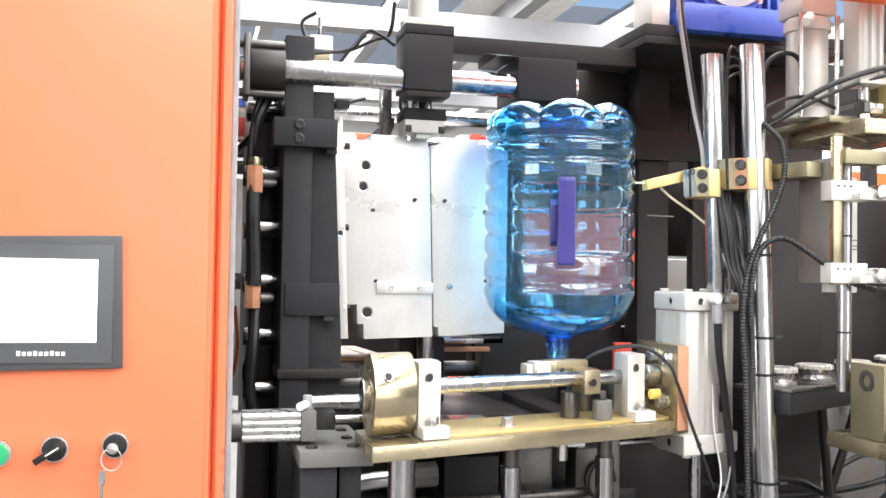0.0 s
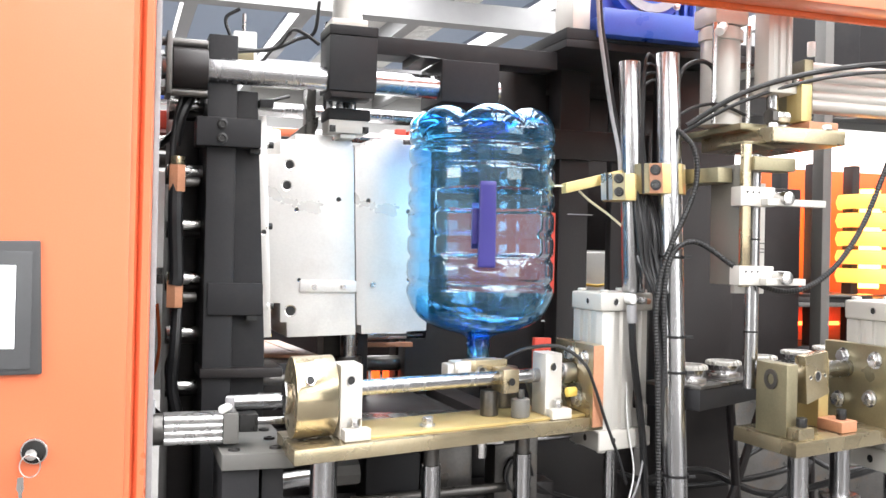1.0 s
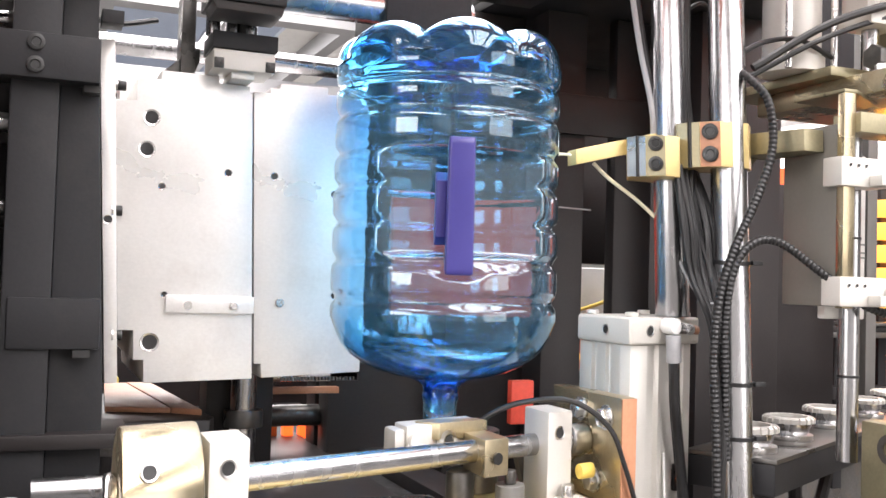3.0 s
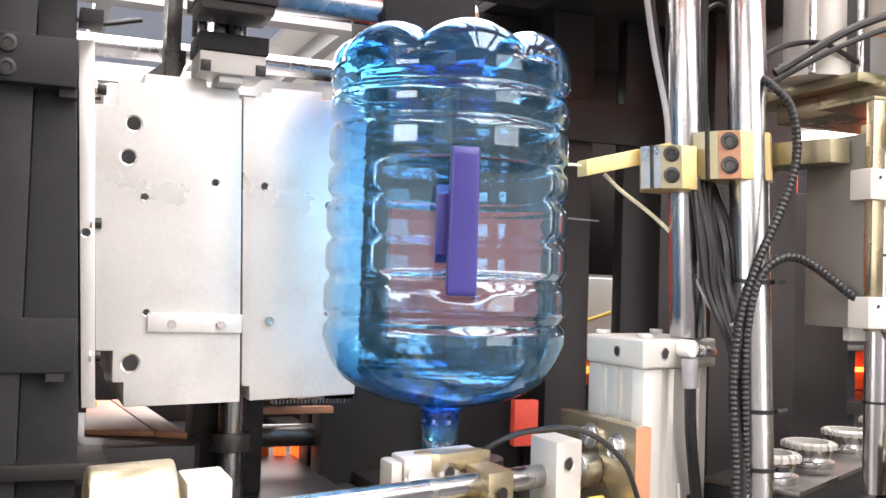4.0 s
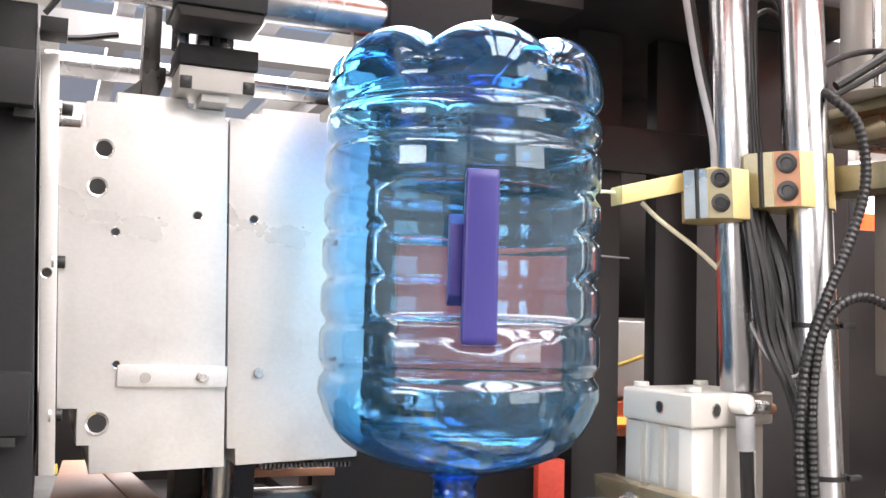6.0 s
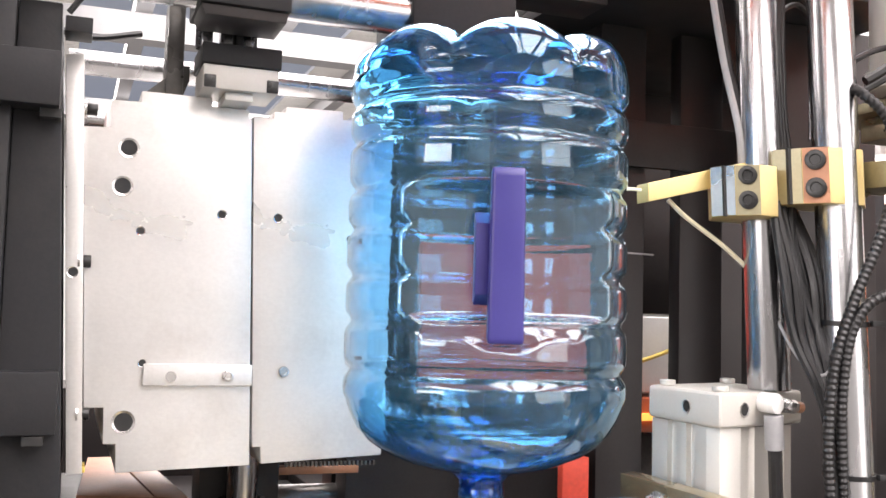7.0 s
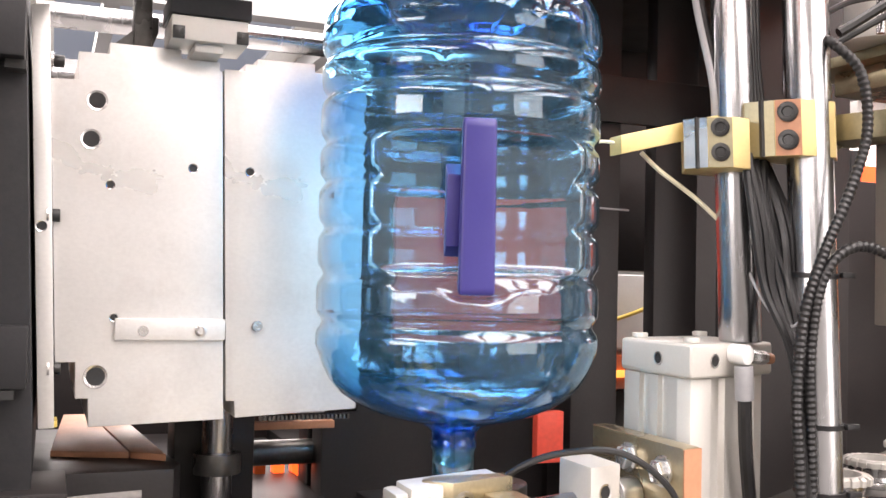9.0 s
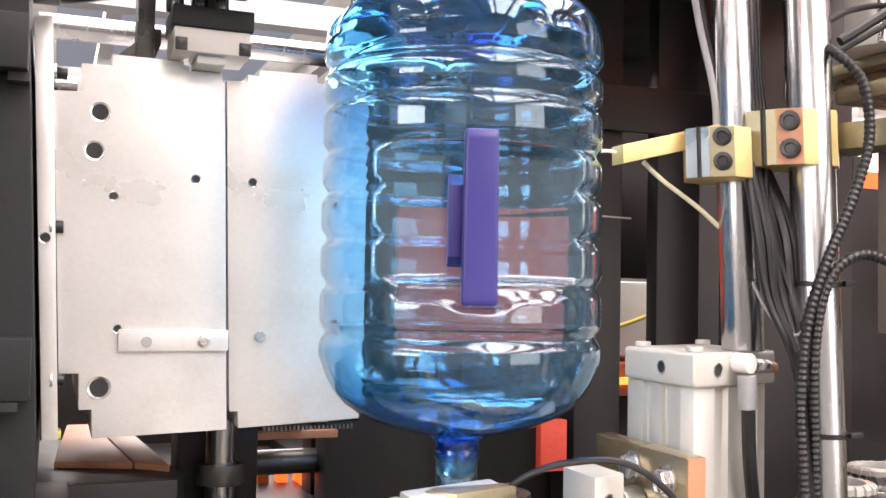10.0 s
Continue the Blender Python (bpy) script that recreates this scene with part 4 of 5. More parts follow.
    part("rod", cyl((u0 + 0.054, 0.065, 0.70), (u0 + 0.054, 0.065, 0.8375), 0.012, seg=24), M["chrome"], t)
    part("foot", box(u0 + 0.02, u0 + 0.09, 0.03, 0.10, foot, 0.6995, bev=0.002), M["black"], t)
    return t


transfer_station(STATION, "yellow zinc transfer station with a turned disc and polished shaft")
neck_gripper(STATION)
pneumatic_cylinder(STATION, "pale aluminium pneumatic cylinder standing by the transfer station")

def spread(k):
    """Scales the place about a standpoint in front of the machine."""
    c = Vector((-0.58, -1.56, 1.167))
    return Matrix.Translation(c) @ Matrix.Scale(k, 4) @ Matrix.Translation(-c)


# the second station further along, without the disc
S2 = spread(1.12) @ Matrix(((0.951, 0, 0, 0.296), (0.30, 1, 0, -0.4235), (0, 0, 1, 0.012), (0, 0, 0, 1)))


def second_station(fr):
    t = thing("transfer_station", (0.2, 0.07, 0), "yellow zinc transfer station with square brass blocks", "machine unit", group="transfer stations", skew=fr)
    part("base_plate", box(0.0, 0.50, 0.0, 0.145, 0.879, 0.900, bev=0.002), M["brass"], t, "yellow zinc base plate")
    b = part("bearing_block", box(0.008, 0.034, 0.030, 0.100, 0.9005, 1.003, bev=0.002), M["brass_dull"], t)
    part("foot", box(0.010, 0.046, 0.004, 0.0295, 0.9007, 0.917, bev=0.002), M["brass"], b)
    part("bush", lathe([(0.008, 0), (0.0145, 0), (0.0145, 0.003), (0.008, 0.003), (0.008, 0)], 28, Matrix.Translation((0.0078, 0.064, 0.980)) @ Matrix.Rotation(radians(-90), 4, "Y")), M["dark_steel"], t)
    part("clamp_screw", cyl((0.030, 0.017, 0.9175), (0.030, 0.017, 0.930), 0.009, seg=20, bev=0.001), M["bolt"], t)
    part("lever_block", prism([(0.062, 1.012), (0.118, 1.018), (0.124, 0.955), (0.068, 0.942)], "y", 0.040, 0.062, bev=0.002), M["brass"], t, "bright yellow zinc block with a keyhole")
    bore((0.093, 0.0395, 0.982), (0, -1, 0), 0.007, t)
    bore((0.110, 0.0395, 0.983), (0, -1, 0), 0.0025, t)
    bore((0.075, 0.0395, 0.981), (0, -1, 0), 0.0025, t)
    b = part("bearing_block", box(0.124, 0.150, 0.064, 0.12, 0.9005, 1.003, bev=0.002), M["brass_bright"], t)
    part("foot", box(0.120, 0.160, 0.010, 0.0635, 0.9007, 0.917, bev=0.002), M["copper"], b)
    part("clamp_screw", cyl((0.142, 0.030, 0.9175), (0.142, 0.030, 0.932), 0.009, seg=20, bev=0.001), M["bolt"], t)
    part("shaft", cyl((0.030, 0.090, 0.982), (0.27, 0.090, 0.982), 0.0135, seg=28), M["chrome"], t)
    part("end_plate", box(0.232, 0.252, -0.012, 0.145, 0.8855, 1.022, bev=0.002), M["brass_dull"], t)
    for v, z in ((0.03, 1.0), (0.10, 1.0), (0.04, 0.94), (0.11, 0.93)):
        hex_bolt((0.2317, v, z), (-1, 0, 0), 0.0105, t, "zinc", 0.010)
    for u, v in ((0.06, 0.05), (0.165, 0.05)):
        l = part("leg", cyl((u, v, 0.115), (u, v, 0.8785), 0.018, seg=32), M["chrome"], t, "polished steel leg")
        part("leg_flange", cyl((u, v, 0.79), (u, v, 0.80), 0.036, seg=32, bev=0.002), M["steel"], l)
    return t


second_station(S2)
pneumatic_cylinder(spread(1.12) @ Matrix(((0.951, 0, 0, -0.020), (0.30, 1, 0, -0.534), (0, 0, 1, 0.0), (0, 0, 0, 1))), "pale aluminium pneumatic cylinder on the second station", 0.126)

# ---- the bottle ----


def water_bottle():
    t = thing("water_bottle", (-0.012, 0.005, 0.955), "clear blue five-gallon plastic water bottle standing upside down", "bottle")
    prof = [(0.0185, 0.955), (0.0185, 1.0035), (0.0198, 1.0050), (0.0204, 1.0085), (0.0198, 1.0120), (0.0192, 1.0145), (0.0200, 1.0200), (0.026, 1.0255), (0.040, 1.0295), (0.055, 1.0325), (0.072, 1.0375), (0.088, 1.0450), (0.1010, 1.0540), (0.1105, 1.0650), (0.1165, 1.0770), (0.1212, 1.0900)]
    ribs = [1.1135, 1.155, 1.194, 1.2335, 1.268, 1.308, 1.340]
    z = 1.094
    while z < 1.364:
        r = 0.1228
        for zr in ribs:
            r -= 0.0050 * math.exp(-((z - zr) / 0.0058) ** 2)
        prof.append((r, z))
        z += 0.0017
    TOP = 1.3655
    prof += [(0.1228, 1.366), (0.1222, 1.373), (0.1206, 1.380), (0.1175, 1.3865), (0.1125, 1.3925), (0.1060, 1.3970), (0.0985, 1.4000), (0.0910, 1.4015), (0.0840, 1.4010), (0.0770, 1.3980), (0.0700, 1.3925), (0.0620, 1.3850), (0.0540, 1.3780), (0.0450, 1.3715), (0.0360, 1.3665), (0.0260, 1.3630), (0.0150, 1.3605), (0.0020, 1.3600)]
    seg, hd, pocket = 252, radians(-105.5), radians(-101.5)
    verts, faces = [], []
    for j, (r0, z0) in enumerate(prof):
        for i in range(seg):
            th = 2 * math.pi * i / seg
            d = (th - hd + math.pi) % (2 * math.pi) - math.pi
            dp = (th - pocket + math.pi) % (2 * math.pi) - math.pi
            r, zz = r0, z0
            if z0 < TOP and r0 > 0.1:
                # flat-floored pocket for the handle, with a crisp lip
                up = min(1, max(0, (z0 - 1.156) / 0.007)) * min(1, max(0, (1.268 - z0) / 0.010))
                up = up * up * (3 - 2 * up)
                if up > 0 and abs(dp) < 1.2:
                    flat = 0.0880 / math.cos(dp)
                    k = 1 / (1 + math.exp(-(r0 - flat) / 0.0009))
                    r = r0 + (flat - r0) * k * up
                # ledge under the pocket that dips round the handle foot
                if abs(d) < 0.9 and z0 < 1.18:
                    lip = 1.1440 - 0.0085 * math.exp(-(d / 0.20) ** 4)
                    r -= 0.0042 / (1 + math.exp(-(z0 - lip) / 0.0009)) / (1 + math.exp((z0 - 1.158) / 0.002)) / (1 + math.exp((abs(d) - 0.52) / 0.03))
                    r -= 0.006 * math.exp(-(d / 0.15) ** 2) * math.exp(-((z0 - 1.143) / 0.006) ** 2)
                # stepped label window on the far side
                if 1.120 < z0 < 1.335:
                    e = max(0.0, math.cos(d + math.pi))
                    r -= 0.0022 * (1 / (1 + math.exp(-(e - 0.78) / 0.012)))
            elif z0 > 1.2:
                # seven broad lobes with narrow creases between them
                w = math.exp(-((r0 - 0.096) / 0.030) ** 2)
                crease = 1 - abs(math.cos(3.5 * (d - 0.06))) ** 0.5
                zz = z0 - 0.021 * w * crease
                r = r0 * (1 - 0.060 * crease * w)
            verts.append((r * math.cos(th), r * math.sin(th), zz - 0.955))
    n = len(prof)
    for j in range(n - 1):
        for i in range(seg):
            k = (i + 1) % seg
            faces.append((j * seg + i, j * seg + k, (j + 1) * seg + k, (j + 1) * seg + i))
    faces.append(tuple((n - 1) * seg + i for i in range(seg)))
    me = bpy.data.meshes.new("shell")
    me.from_pydata(verts, [], faces)
    me.materials.append(M["pet"])
    me.polygons.foreach_set("use_smooth", [True] * len(me.polygons))
    ob = new("shell", me)
    ob.parent = t
    ORIGIN[ob.name] = ORIGIN[t.name]
    ob.visible_shadow = False
    mod = ob.modifiers.new("wall", "SOLIDIFY")
    mod.thickness, mod.offset = 0.0022, -1
    tagged(ob, "clear blue ribbed plastic shell with a lobed foot")
    # carrying handle, seen end on: an upright loop set into the pocket
    fr = Matrix.Translation((-0.012, 0.005, 0.955)) @ Matrix.Rotation(hd, 4, "Z")

    def put(bm):
        bmesh.ops.transform(bm, matrix=fr, verts=bm.verts)
        return bm
    za, zb = 0.184, 0.321
    bm = bmesh.new()
    outline = [(0.112, za + 0.004), (0.1225, za), (0.1245, za + 0.004), (0.1245, zb - 0.006), (0.122, zb), (0.112, zb - 0.004)]
    va = [bm.verts.new((x, -0.0140 + 0.001 * (z - za) / 0.137, z)) for x, z in outline]
    vb = [bm.verts.new((x, 0.0140 - 0.001 * (z - za) / 0.137, z)) for x, z in outline]
    bm.faces.new(va), bm.faces.new(vb[::-1])
    for i in range(6):
        k = (i + 1) % 6
        bm.faces.new((va[i], vb[i], vb[k], va[k]))
    bmesh.ops.recalc_face_normals(bm, faces=bm.faces)
    bmesh.ops.bevel(bm, geom=list(bm.edges), offset=0.003, segments=3, affect="EDGES", profile=0.6)
    h = part("handle", put(bm), M["handle"], t, "violet-blue moulded plastic carrying handle")
    inner = bmesh.new()
    add_box(inner, 0.090, 0.1115, -0.008, 0.008, za + 0.008, za + 0.026, bev=0.003)
    add_box(inner, 0.090, 0.1115, -0.008, 0.008, zb - 0.030, zb - 0.012, bev=0.003)
    part("handle_lug", put(inner), M["handle"], h)
    fin = prism([(0.094, za + 0.030), (0.108, za + 0.038), (0.108, za + 0.094), (0.094, za + 0.104)], "y", -0.023, -0.008, bev=0.002)
    part("handle_fin", put(fin), M["handle"], h)
    return t


water_bottle()

# ---- preform conveyor with chucks ----
CA = math.atan2(0.353 - 0.033, 0.984 - 0.409)
CONV = spread(0.94) @ pose(0.409, 0.033, 0.014, 0, 0, math.degrees(CA))
t = thing("conveyor_rail", (0.4, 0, 0), "dark steel conveyor rail on splayed legs", "conveyor", frame_of=CONV)
part("rail", box(-0.045, 1.3, -0.050, 0.060, 0.876, 0.914, bev=0.003), M["slate"], t)
part("top_strip", box(-0.045, 1.3, -0.052, 0.062, 0.9142, 0.920, bev=0.001), M["dark_steel"], t)
for u in (0.17, 0.55):
    part("leg", tube([(u, 0, 0.876), (u + 0.07, 0.02, 0.72), (u + 0.16, 0.05, 0.55)], 0.009, seg=8, per=3), M["black"], t)
    part("leg", tube([(u + 0.16, 0, 0.876), (u + 0.10, 0.02, 0.72), (u + 0.03, 0.05, 0.55)], 0.009, seg=8, per=3), M["black"], t)
    part("foot", box(u + 0.02, u + 0.17, 0.02, 0.08, -0.088, 0.549, bev=0.003), M["slate"], t)


def chuck():
    c = thing("preform_chuck", (0, 0, 0.92), "bright steel preform chuck ring on the conveyor", "chuck", group="preform chucks", frame_of=CONV)
    part("base", cyl((0, 0, 0.9202), (0, 0, 0.928), 0.034, seg=32, bev=0.001), M["steel"], c)
    part("cup", lathe([(0, 0.9282), (0.026, 0.9282), (0.029, 0.935), (0.031, 0.944), (0.026, 0.944), (0.023, 0.932), (0, 0.932)], 40), M["chrome"], c)
    bm = bmesh.new()
    for k in range(40):
        a0, a1 = 2 * math.pi * k / 40, 2 * math.pi * (k + 1) / 40
        r = 0.0365 if k % 2 else 0.0335
        vs = []
        for rr, zz in ((0.026, 0.9445), (r, 0.9445), (r, 0.9505), (r - 0.003, 0.953), (0.026, 0.953)):
            vs.append([bm.verts.new((rr * math.cos(a), rr * math.sin(a), zz)) for a in (a0, a1)])
        for p, q in zip(vs, vs[1:] + vs[:1]):
            bm.faces.new((p[0], p[1], q[1], q[0]))
        bm.faces.new([p[0] for p in vs]), bm.faces.new([p[1] for p in vs][::-1])
    bmesh.ops.remove_doubles(bm, verts=bm.verts, dist=0.0002)
    bmesh.ops.recalc_face_normals(bm, faces=bm.faces)
    part("toothed_ring", bm, M["alu_cast"], c)
    return c


first = chuck()
for u in (0.141, 0.303, 0.486, 0.658, 0.83):
    copy_thing(first, CONV @ Matrix.Translation((u, 0, 0.92)))

# ---- preform handling head over the conveyor ----
t = thing("handling_head", (0.48, -0.1, 1.34), "yellow zinc head plate carrying cylinders and rods", "machine unit")
part("head_plate", box(0.419, 0.563, -0.192, 0.016, 1.355, 1.380, bev=0.002), M["brass"], t)
part("upper_plate", box(0.40, 0.47, -0.13, 0.06, 1.3805, 1.392, bev=0.002), M["brass_dull"], t)
part("side_block", box(0.515, 0.575, -0.16, -0.10, 1.3805, 1.398, bev=0.002), M["copper"], t)
part("block", box(0.506, 0.528, -0.15, -0.11, 1.3985, 1.462, bev=0.002), M["brass_bright"], t)
part("cylinder", cyl((0.405, -0.06, 1.3925), (0.405, -0.06, 1.565), 0.034, seg=36, bev=0.003), M["alu_cast"], t, "pale aluminium air cylinder")
part("cylinder_cap", box(0.372, 0.438, -0.095, -0.025, 1.566, 1.60, bev=0.004), M["white_alu"], t)
part("rod", cyl((0.478, -0.11, 1.3805), (0.478, -0.11, 1.4455), 0.010, seg=24), M["chrome"], t)
part("rod", cyl((0.348, 0.0, 1.35), (0.348, 0.0, 1.52), 0.0085, seg=20), M["chrome"], t)
for z in (1.3927, 1.540):
    part("cylinder_band", lathe([(0.0342, 0.0), (0.0385, 0.001), (0.0385, 0.019), (0.0342, 0.020), (0.0342, 0.0)], 36, Matrix.Translation((0.405, -0.06, z))), M["white_alu"], t)
for dx, dy in ((-0.034, -0.034), (0.034, -0.034)):
    part("tie_rod", cyl((0.405 + dx, -0.06 + dy, 1.3925), (0.405 + dx, -0.06 + dy, 1.5655), 0.0042, seg=12), M["steel"], t)
part("profile_barrel", prism([(0.455, -0.128), (0.461, -0.134), (0.466, -0.134), (0.468, -0.129), (0.473, -0.129), (0.475, -0.134), (0.482, -0.134), (0.484, -0.129), (0.489, -0.129), (0.491, -0.134), (0.497, -0.134), (0.503, -0.128), (0.503, -0.088), (0.455, -0.088)], "z", 1.4625, 1.66, bev=0.0008), M["alu_cast"], t, "grooved pale aluminium cylinder")
part("profile_foot", box(0.451, 0.507, -0.138, -0.086, 1.446, 1.4620, bev=0.003), M["white_alu"], t)
part("union", cyl((0.452, -0.150, 1.402), (0.478, -0.150, 1.402), 0.011, seg=8, bev=0.002), M["steel"], t)
part("union_nut", cyl((0.440, -0.150, 1.402), (0.4518, -0.150, 1.402), 0.015, seg=6, bev=0.001), M["dark_steel"], t)
hex_bolt((0.53, -0.185, 1.3805), (0, 0, 1), 0.008, t, "zinc", 0.007)
hex_bolt((0.435, -0.170, 1.3805), (0, 0, 1), 0.008, t, "zinc", 0.007)
part("fitting", cyl((0.385, -0.097, 1.56), (0.365, -0.115, 1.545), 0.008, seg=14, bev=0.001), M["white_plastic"], t)
part("hanger", box(0.374, 0.390, -0.178, -0.168, 1.117, 1.3505, bev=0.001), M["brass"], t, "yellow zinc hanger strip")
part("hanger_foot", box(0.390, 0.47, -0.185, -0.145, 1.308, 1.330, bev=0.001), M["brass_dull"], t)
part("box", box(0.3745, 0.388, -0.1675, -0.085, 1.119, 1.318, bev=0.002), M["grey_plate"], t, "grey painted side plate")
part("top_bracket", prism([(0.374, -0.178), (0.392, -0.178), (0.470, -0.130), (0.470, -0.090), (0.374, -0.100)], "z", 1.3508, 1.3548, bev=0.001), M["brass_dull"], t)
t = thing("side_cylinder", (0.65, -0.1, 1.46), "pale aluminium air cylinder lying over the head plate", "pneumatic cylinder")
for k in range(5):
    part("barrel_rib", cyl((0.555, -0.10, 1.437 + 0.016 * k), (0.80, -0.10, 1.437 + 0.016 * k), 0.011, seg=16), M["alu_cast"], t)
part("barrel", box(0.56, 0.80, -0.098, -0.05, 1.43, 1.51, bev=0.003), M["alu_cast"], t)
part("end_cap", box(0.535, 0.554, -0.12, -0.05, 1.418, 1.512, bev=0.003), M["brass_dull"], t)
part("union", cyl((0.52, -0.11, 1.47), (0.534, -0.11, 1.47), 0.010, seg=16, bev=0.001), M["steel"], t)
part("port", cyl((0.556, -0.11, 1.52), (0.556, -0.11, 1.545), 0.007, seg=16, bev=0.001), M["white_plastic"], t)

t = thing("preform_gripper", (0.5, -0.08, 1.2), "white aluminium preform gripper arms under the head", "gripper", skew=spread(0.93))
for z, l in ((1.289, 0.60), (1.150, 0.56)):
    part("arm", box(0.437, 0.508, -0.080, -0.050, z - 0.034, z, bev=0.002), M["white_alu"], t)
    part("finger", box(0.478, l, -0.10, -0.081, z - 0.033, z - 0.021, bev=0.001), M["alu_cast"], t)
    part("knuckle", cyl((0.515, -0.11, z - 0.02), (0.515, -0.075, z - 0.02), 0.012, seg=20, bev=0.002), M["steel"], t)
    for x in (0.45, 0.462, 0.474):
        bore((x, -0.0803, z - 0.010), (0, -1, 0), 0.0022, t)
part("back_plate", box(0.462, 0.525, -0.030, -0.018, 1.10, 1.30, bev=0.002), M["alu_cast"], t)
for z in (1.190, 1.180, 1.174):
    part("groove", box(0.463, 0.524, -0.0312, -0.0302, z, z + 0.002, bev=0), M["grey_panel"], t)
part("rod", cyl((0.496, -0.034, 0.93), (0.496, -0.034, 1.35), 0.0125, seg=28), M["chrome"], t)
part("tie", cyl((0.496, -0.034, 1.196), (0.496, -0.034, 1.199), 0.0134, seg=24), M["rubber"], t)
part("tie", cyl((0.496, -0.034, 1.03), (0.496, -0.034, 1.033), 0.0134, seg=24), M["rubber"], t)

# ---- heating oven and frames beyond ----
t = thing("heating_oven", (1.4, 0.9, 0), "orange painted infrared preform oven with glowing lamps", "oven")
part("back_wall", box(1.10, 2.6, 0.90, 0.94, 0.93, 1.435, bev=0.002), M["orange_dull"], t)
part("base_cabinet", box(1.10, 2.6, 0.905, 0.94, 0.0, 0.929, bev=0.002), M["dark_steel"], t)
for x in (1.125, 1.235, 1.365, 1.53, 1.70):
    part("post", box(x, x + 0.026, 0.72, 0.76, 0.7, 1.434, bev=0.003), M["slate"], t)
for x in (1.19, 1.33, 1.56):
    part("lamp_tube", cyl((x, 0.83, 1.12), (x, 0.83, 1.36), 0.006, seg=14), M["lamp"], t, "glowing infrared lamp tube")
part("deck", box(0.80, 2.5, 0.66, 0.895, 1.050, 1.066, bev=0.002), M["black"], t)
part("deck_edge", box(0.80, 2.5, 0.652, 0.6595, 1.040, 1.052, bev=0.001), M["dark_steel"], t)
part("lower_deck", box(0.80, 2.5, 0.70, 0.895, 0.90, 0.93, bev=0.002), M["black"], t)
for x in (1.0, 1.28, 1.5):
    part("lower_lamp", cyl((x, 0.88, 0.98), (x + 0.18, 0.88, 0.98), 0.006, seg=12), M["lamp_red"], t)
# rings glow by themselves in place of the lamp light inside them
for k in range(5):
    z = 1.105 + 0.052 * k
    part("reflector_ring", lathe([(0.060, z), (0.082, z), (0.088, z + 0.02), (0.082, z + 0.04), (0.060, z + 0.04), (0.060, z)], 36, Matrix.Translation((1.44, 0.74, 0))), M["amber"], t, "reflector ring with amber lamp light put in as glow")
part("ring_lamp", cyl((1.44, 0.74, 1.09), (1.44, 0.74, 1.37), 0.030, seg=20), M["lamp"], t)
part("floor_plate", cyl((1.30, 0.80, 1.0665), (1.30, 0.80, 1.074), 0.16, seg=40, bev=0.002), M["dark_steel"], t)
t = thing("light_box", (1.5, 1.0, 1.40), "long white light box hood over the oven", "lamp")
part("hood", box(1.12, 2.6, 0.70, 1.10, 1.506, 1.530, bev=0.004), M["white_plastic"], t)
part("diffuser", box(1.14, 2.58, 0.695, 1.09, 1.442, 1.5055, bev=0.008), M["white_panel"], t, "glowing white diffuser")
t = thing("support_stand", (1.3, 0.4, 0), "grey steel stand behind the handling head", "stand")
part("upright", box(1.02, 1.045, 0.42, 0.46, 0.9, 1.95, bev=0.002), M["grey_panel"], t)
part("header", box(0.70, 1.045, 0.42, 0.46, 1.95, 1.99, bev=0.002), M["grey_panel"], t)
part("panel", box(1.06, 1.30, 0.62, 0.66, 1.55, 2.1, bev=0.01), M["slate"], t)
part("dark_panel", box(1.32, 2.6, 0.66, 0.70, 1.62, 2.2, bev=0.01), M["slate"], t)
t = thing("fan_motor", (0.55, 0.25, 1.70), "white ribbed fan motor above the head", "motor")
part("body", cyl((0.52, 0.10, 1.70), (0.60, 0.28, 1.72), 0.055, seg=32, bev=0.006), M["white_plastic"], t)
part("grille", lathe([(0.0, 0.001), (0.044, 0.001), (0.046, 0.0)], 24, Matrix.Translation((0.5195, 0.099, 1.70)) @ Vector((-0.4, -0.9, -0.1)).to_track_quat("Z", "Y").to_matrix().to_4x4()), M["grey_cable"], t)

t = thing("rear_machine", (0.68, 0.85, 0), "grey and orange machine unit seen behind the frame", "machine unit")
part("cabinet", box(0.55, 0.90, 0.86, 1.10, 1.03, 1.175, bev=0.004), M["white_plastic"], t)
part("orange_box", box(0.55, 0.86, 0.84, 1.10, 0.955, 1.02, bev=0.004), M["orange"], t)
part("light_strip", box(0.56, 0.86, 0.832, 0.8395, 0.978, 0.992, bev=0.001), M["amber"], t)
part("base", box(0.52, 0.90, 0.86, 1.10, 0.3, 0.95, bev=0.004), M["dark_steel"], t)
# added box whose red colour stands in for a red glow
part("red_glow_box", box(0.2130, 0.2494, 0.282, 0.296, 0.9324, 0.9951, bev=0.002), M["red"], t, "red box, its colour standing in for a red glow")
part("tube", tube([(0.60, 0.84, 1.088), (0.64, 0.835, 1.085), (0.68, 0.833, 1.095), (0.74, 0.833, 1.115)], 0.004, seg=8), M["yellow_cable"], t, "yellow air tube")

# ---- machine bed below the mould ----
t = thing("machine_bed", (-0.1, 0.5, 0), "oily dark steel machine bed under the mould", "machine bed")
part("table", box(-0.44, 0.34, 0.16, 1.2, 0.60, 0.845, bev=0.004), M["black"], t)
part("slideway", box(-0.30, -0.02, 0.0, 1.1, 0.846, 0.882, bev=0.003), M["black"], t)
part("slideway_groove", box(-0.03, 0.02, -0.02, 1.1, 0.8462, 0.870, bev=0.002), M["hole"], t)
part("slideway_rail", box(0.022, 0.075, -0.02, 1.1, 0.8462, 0.886, bev=0.003), M["black"], t)
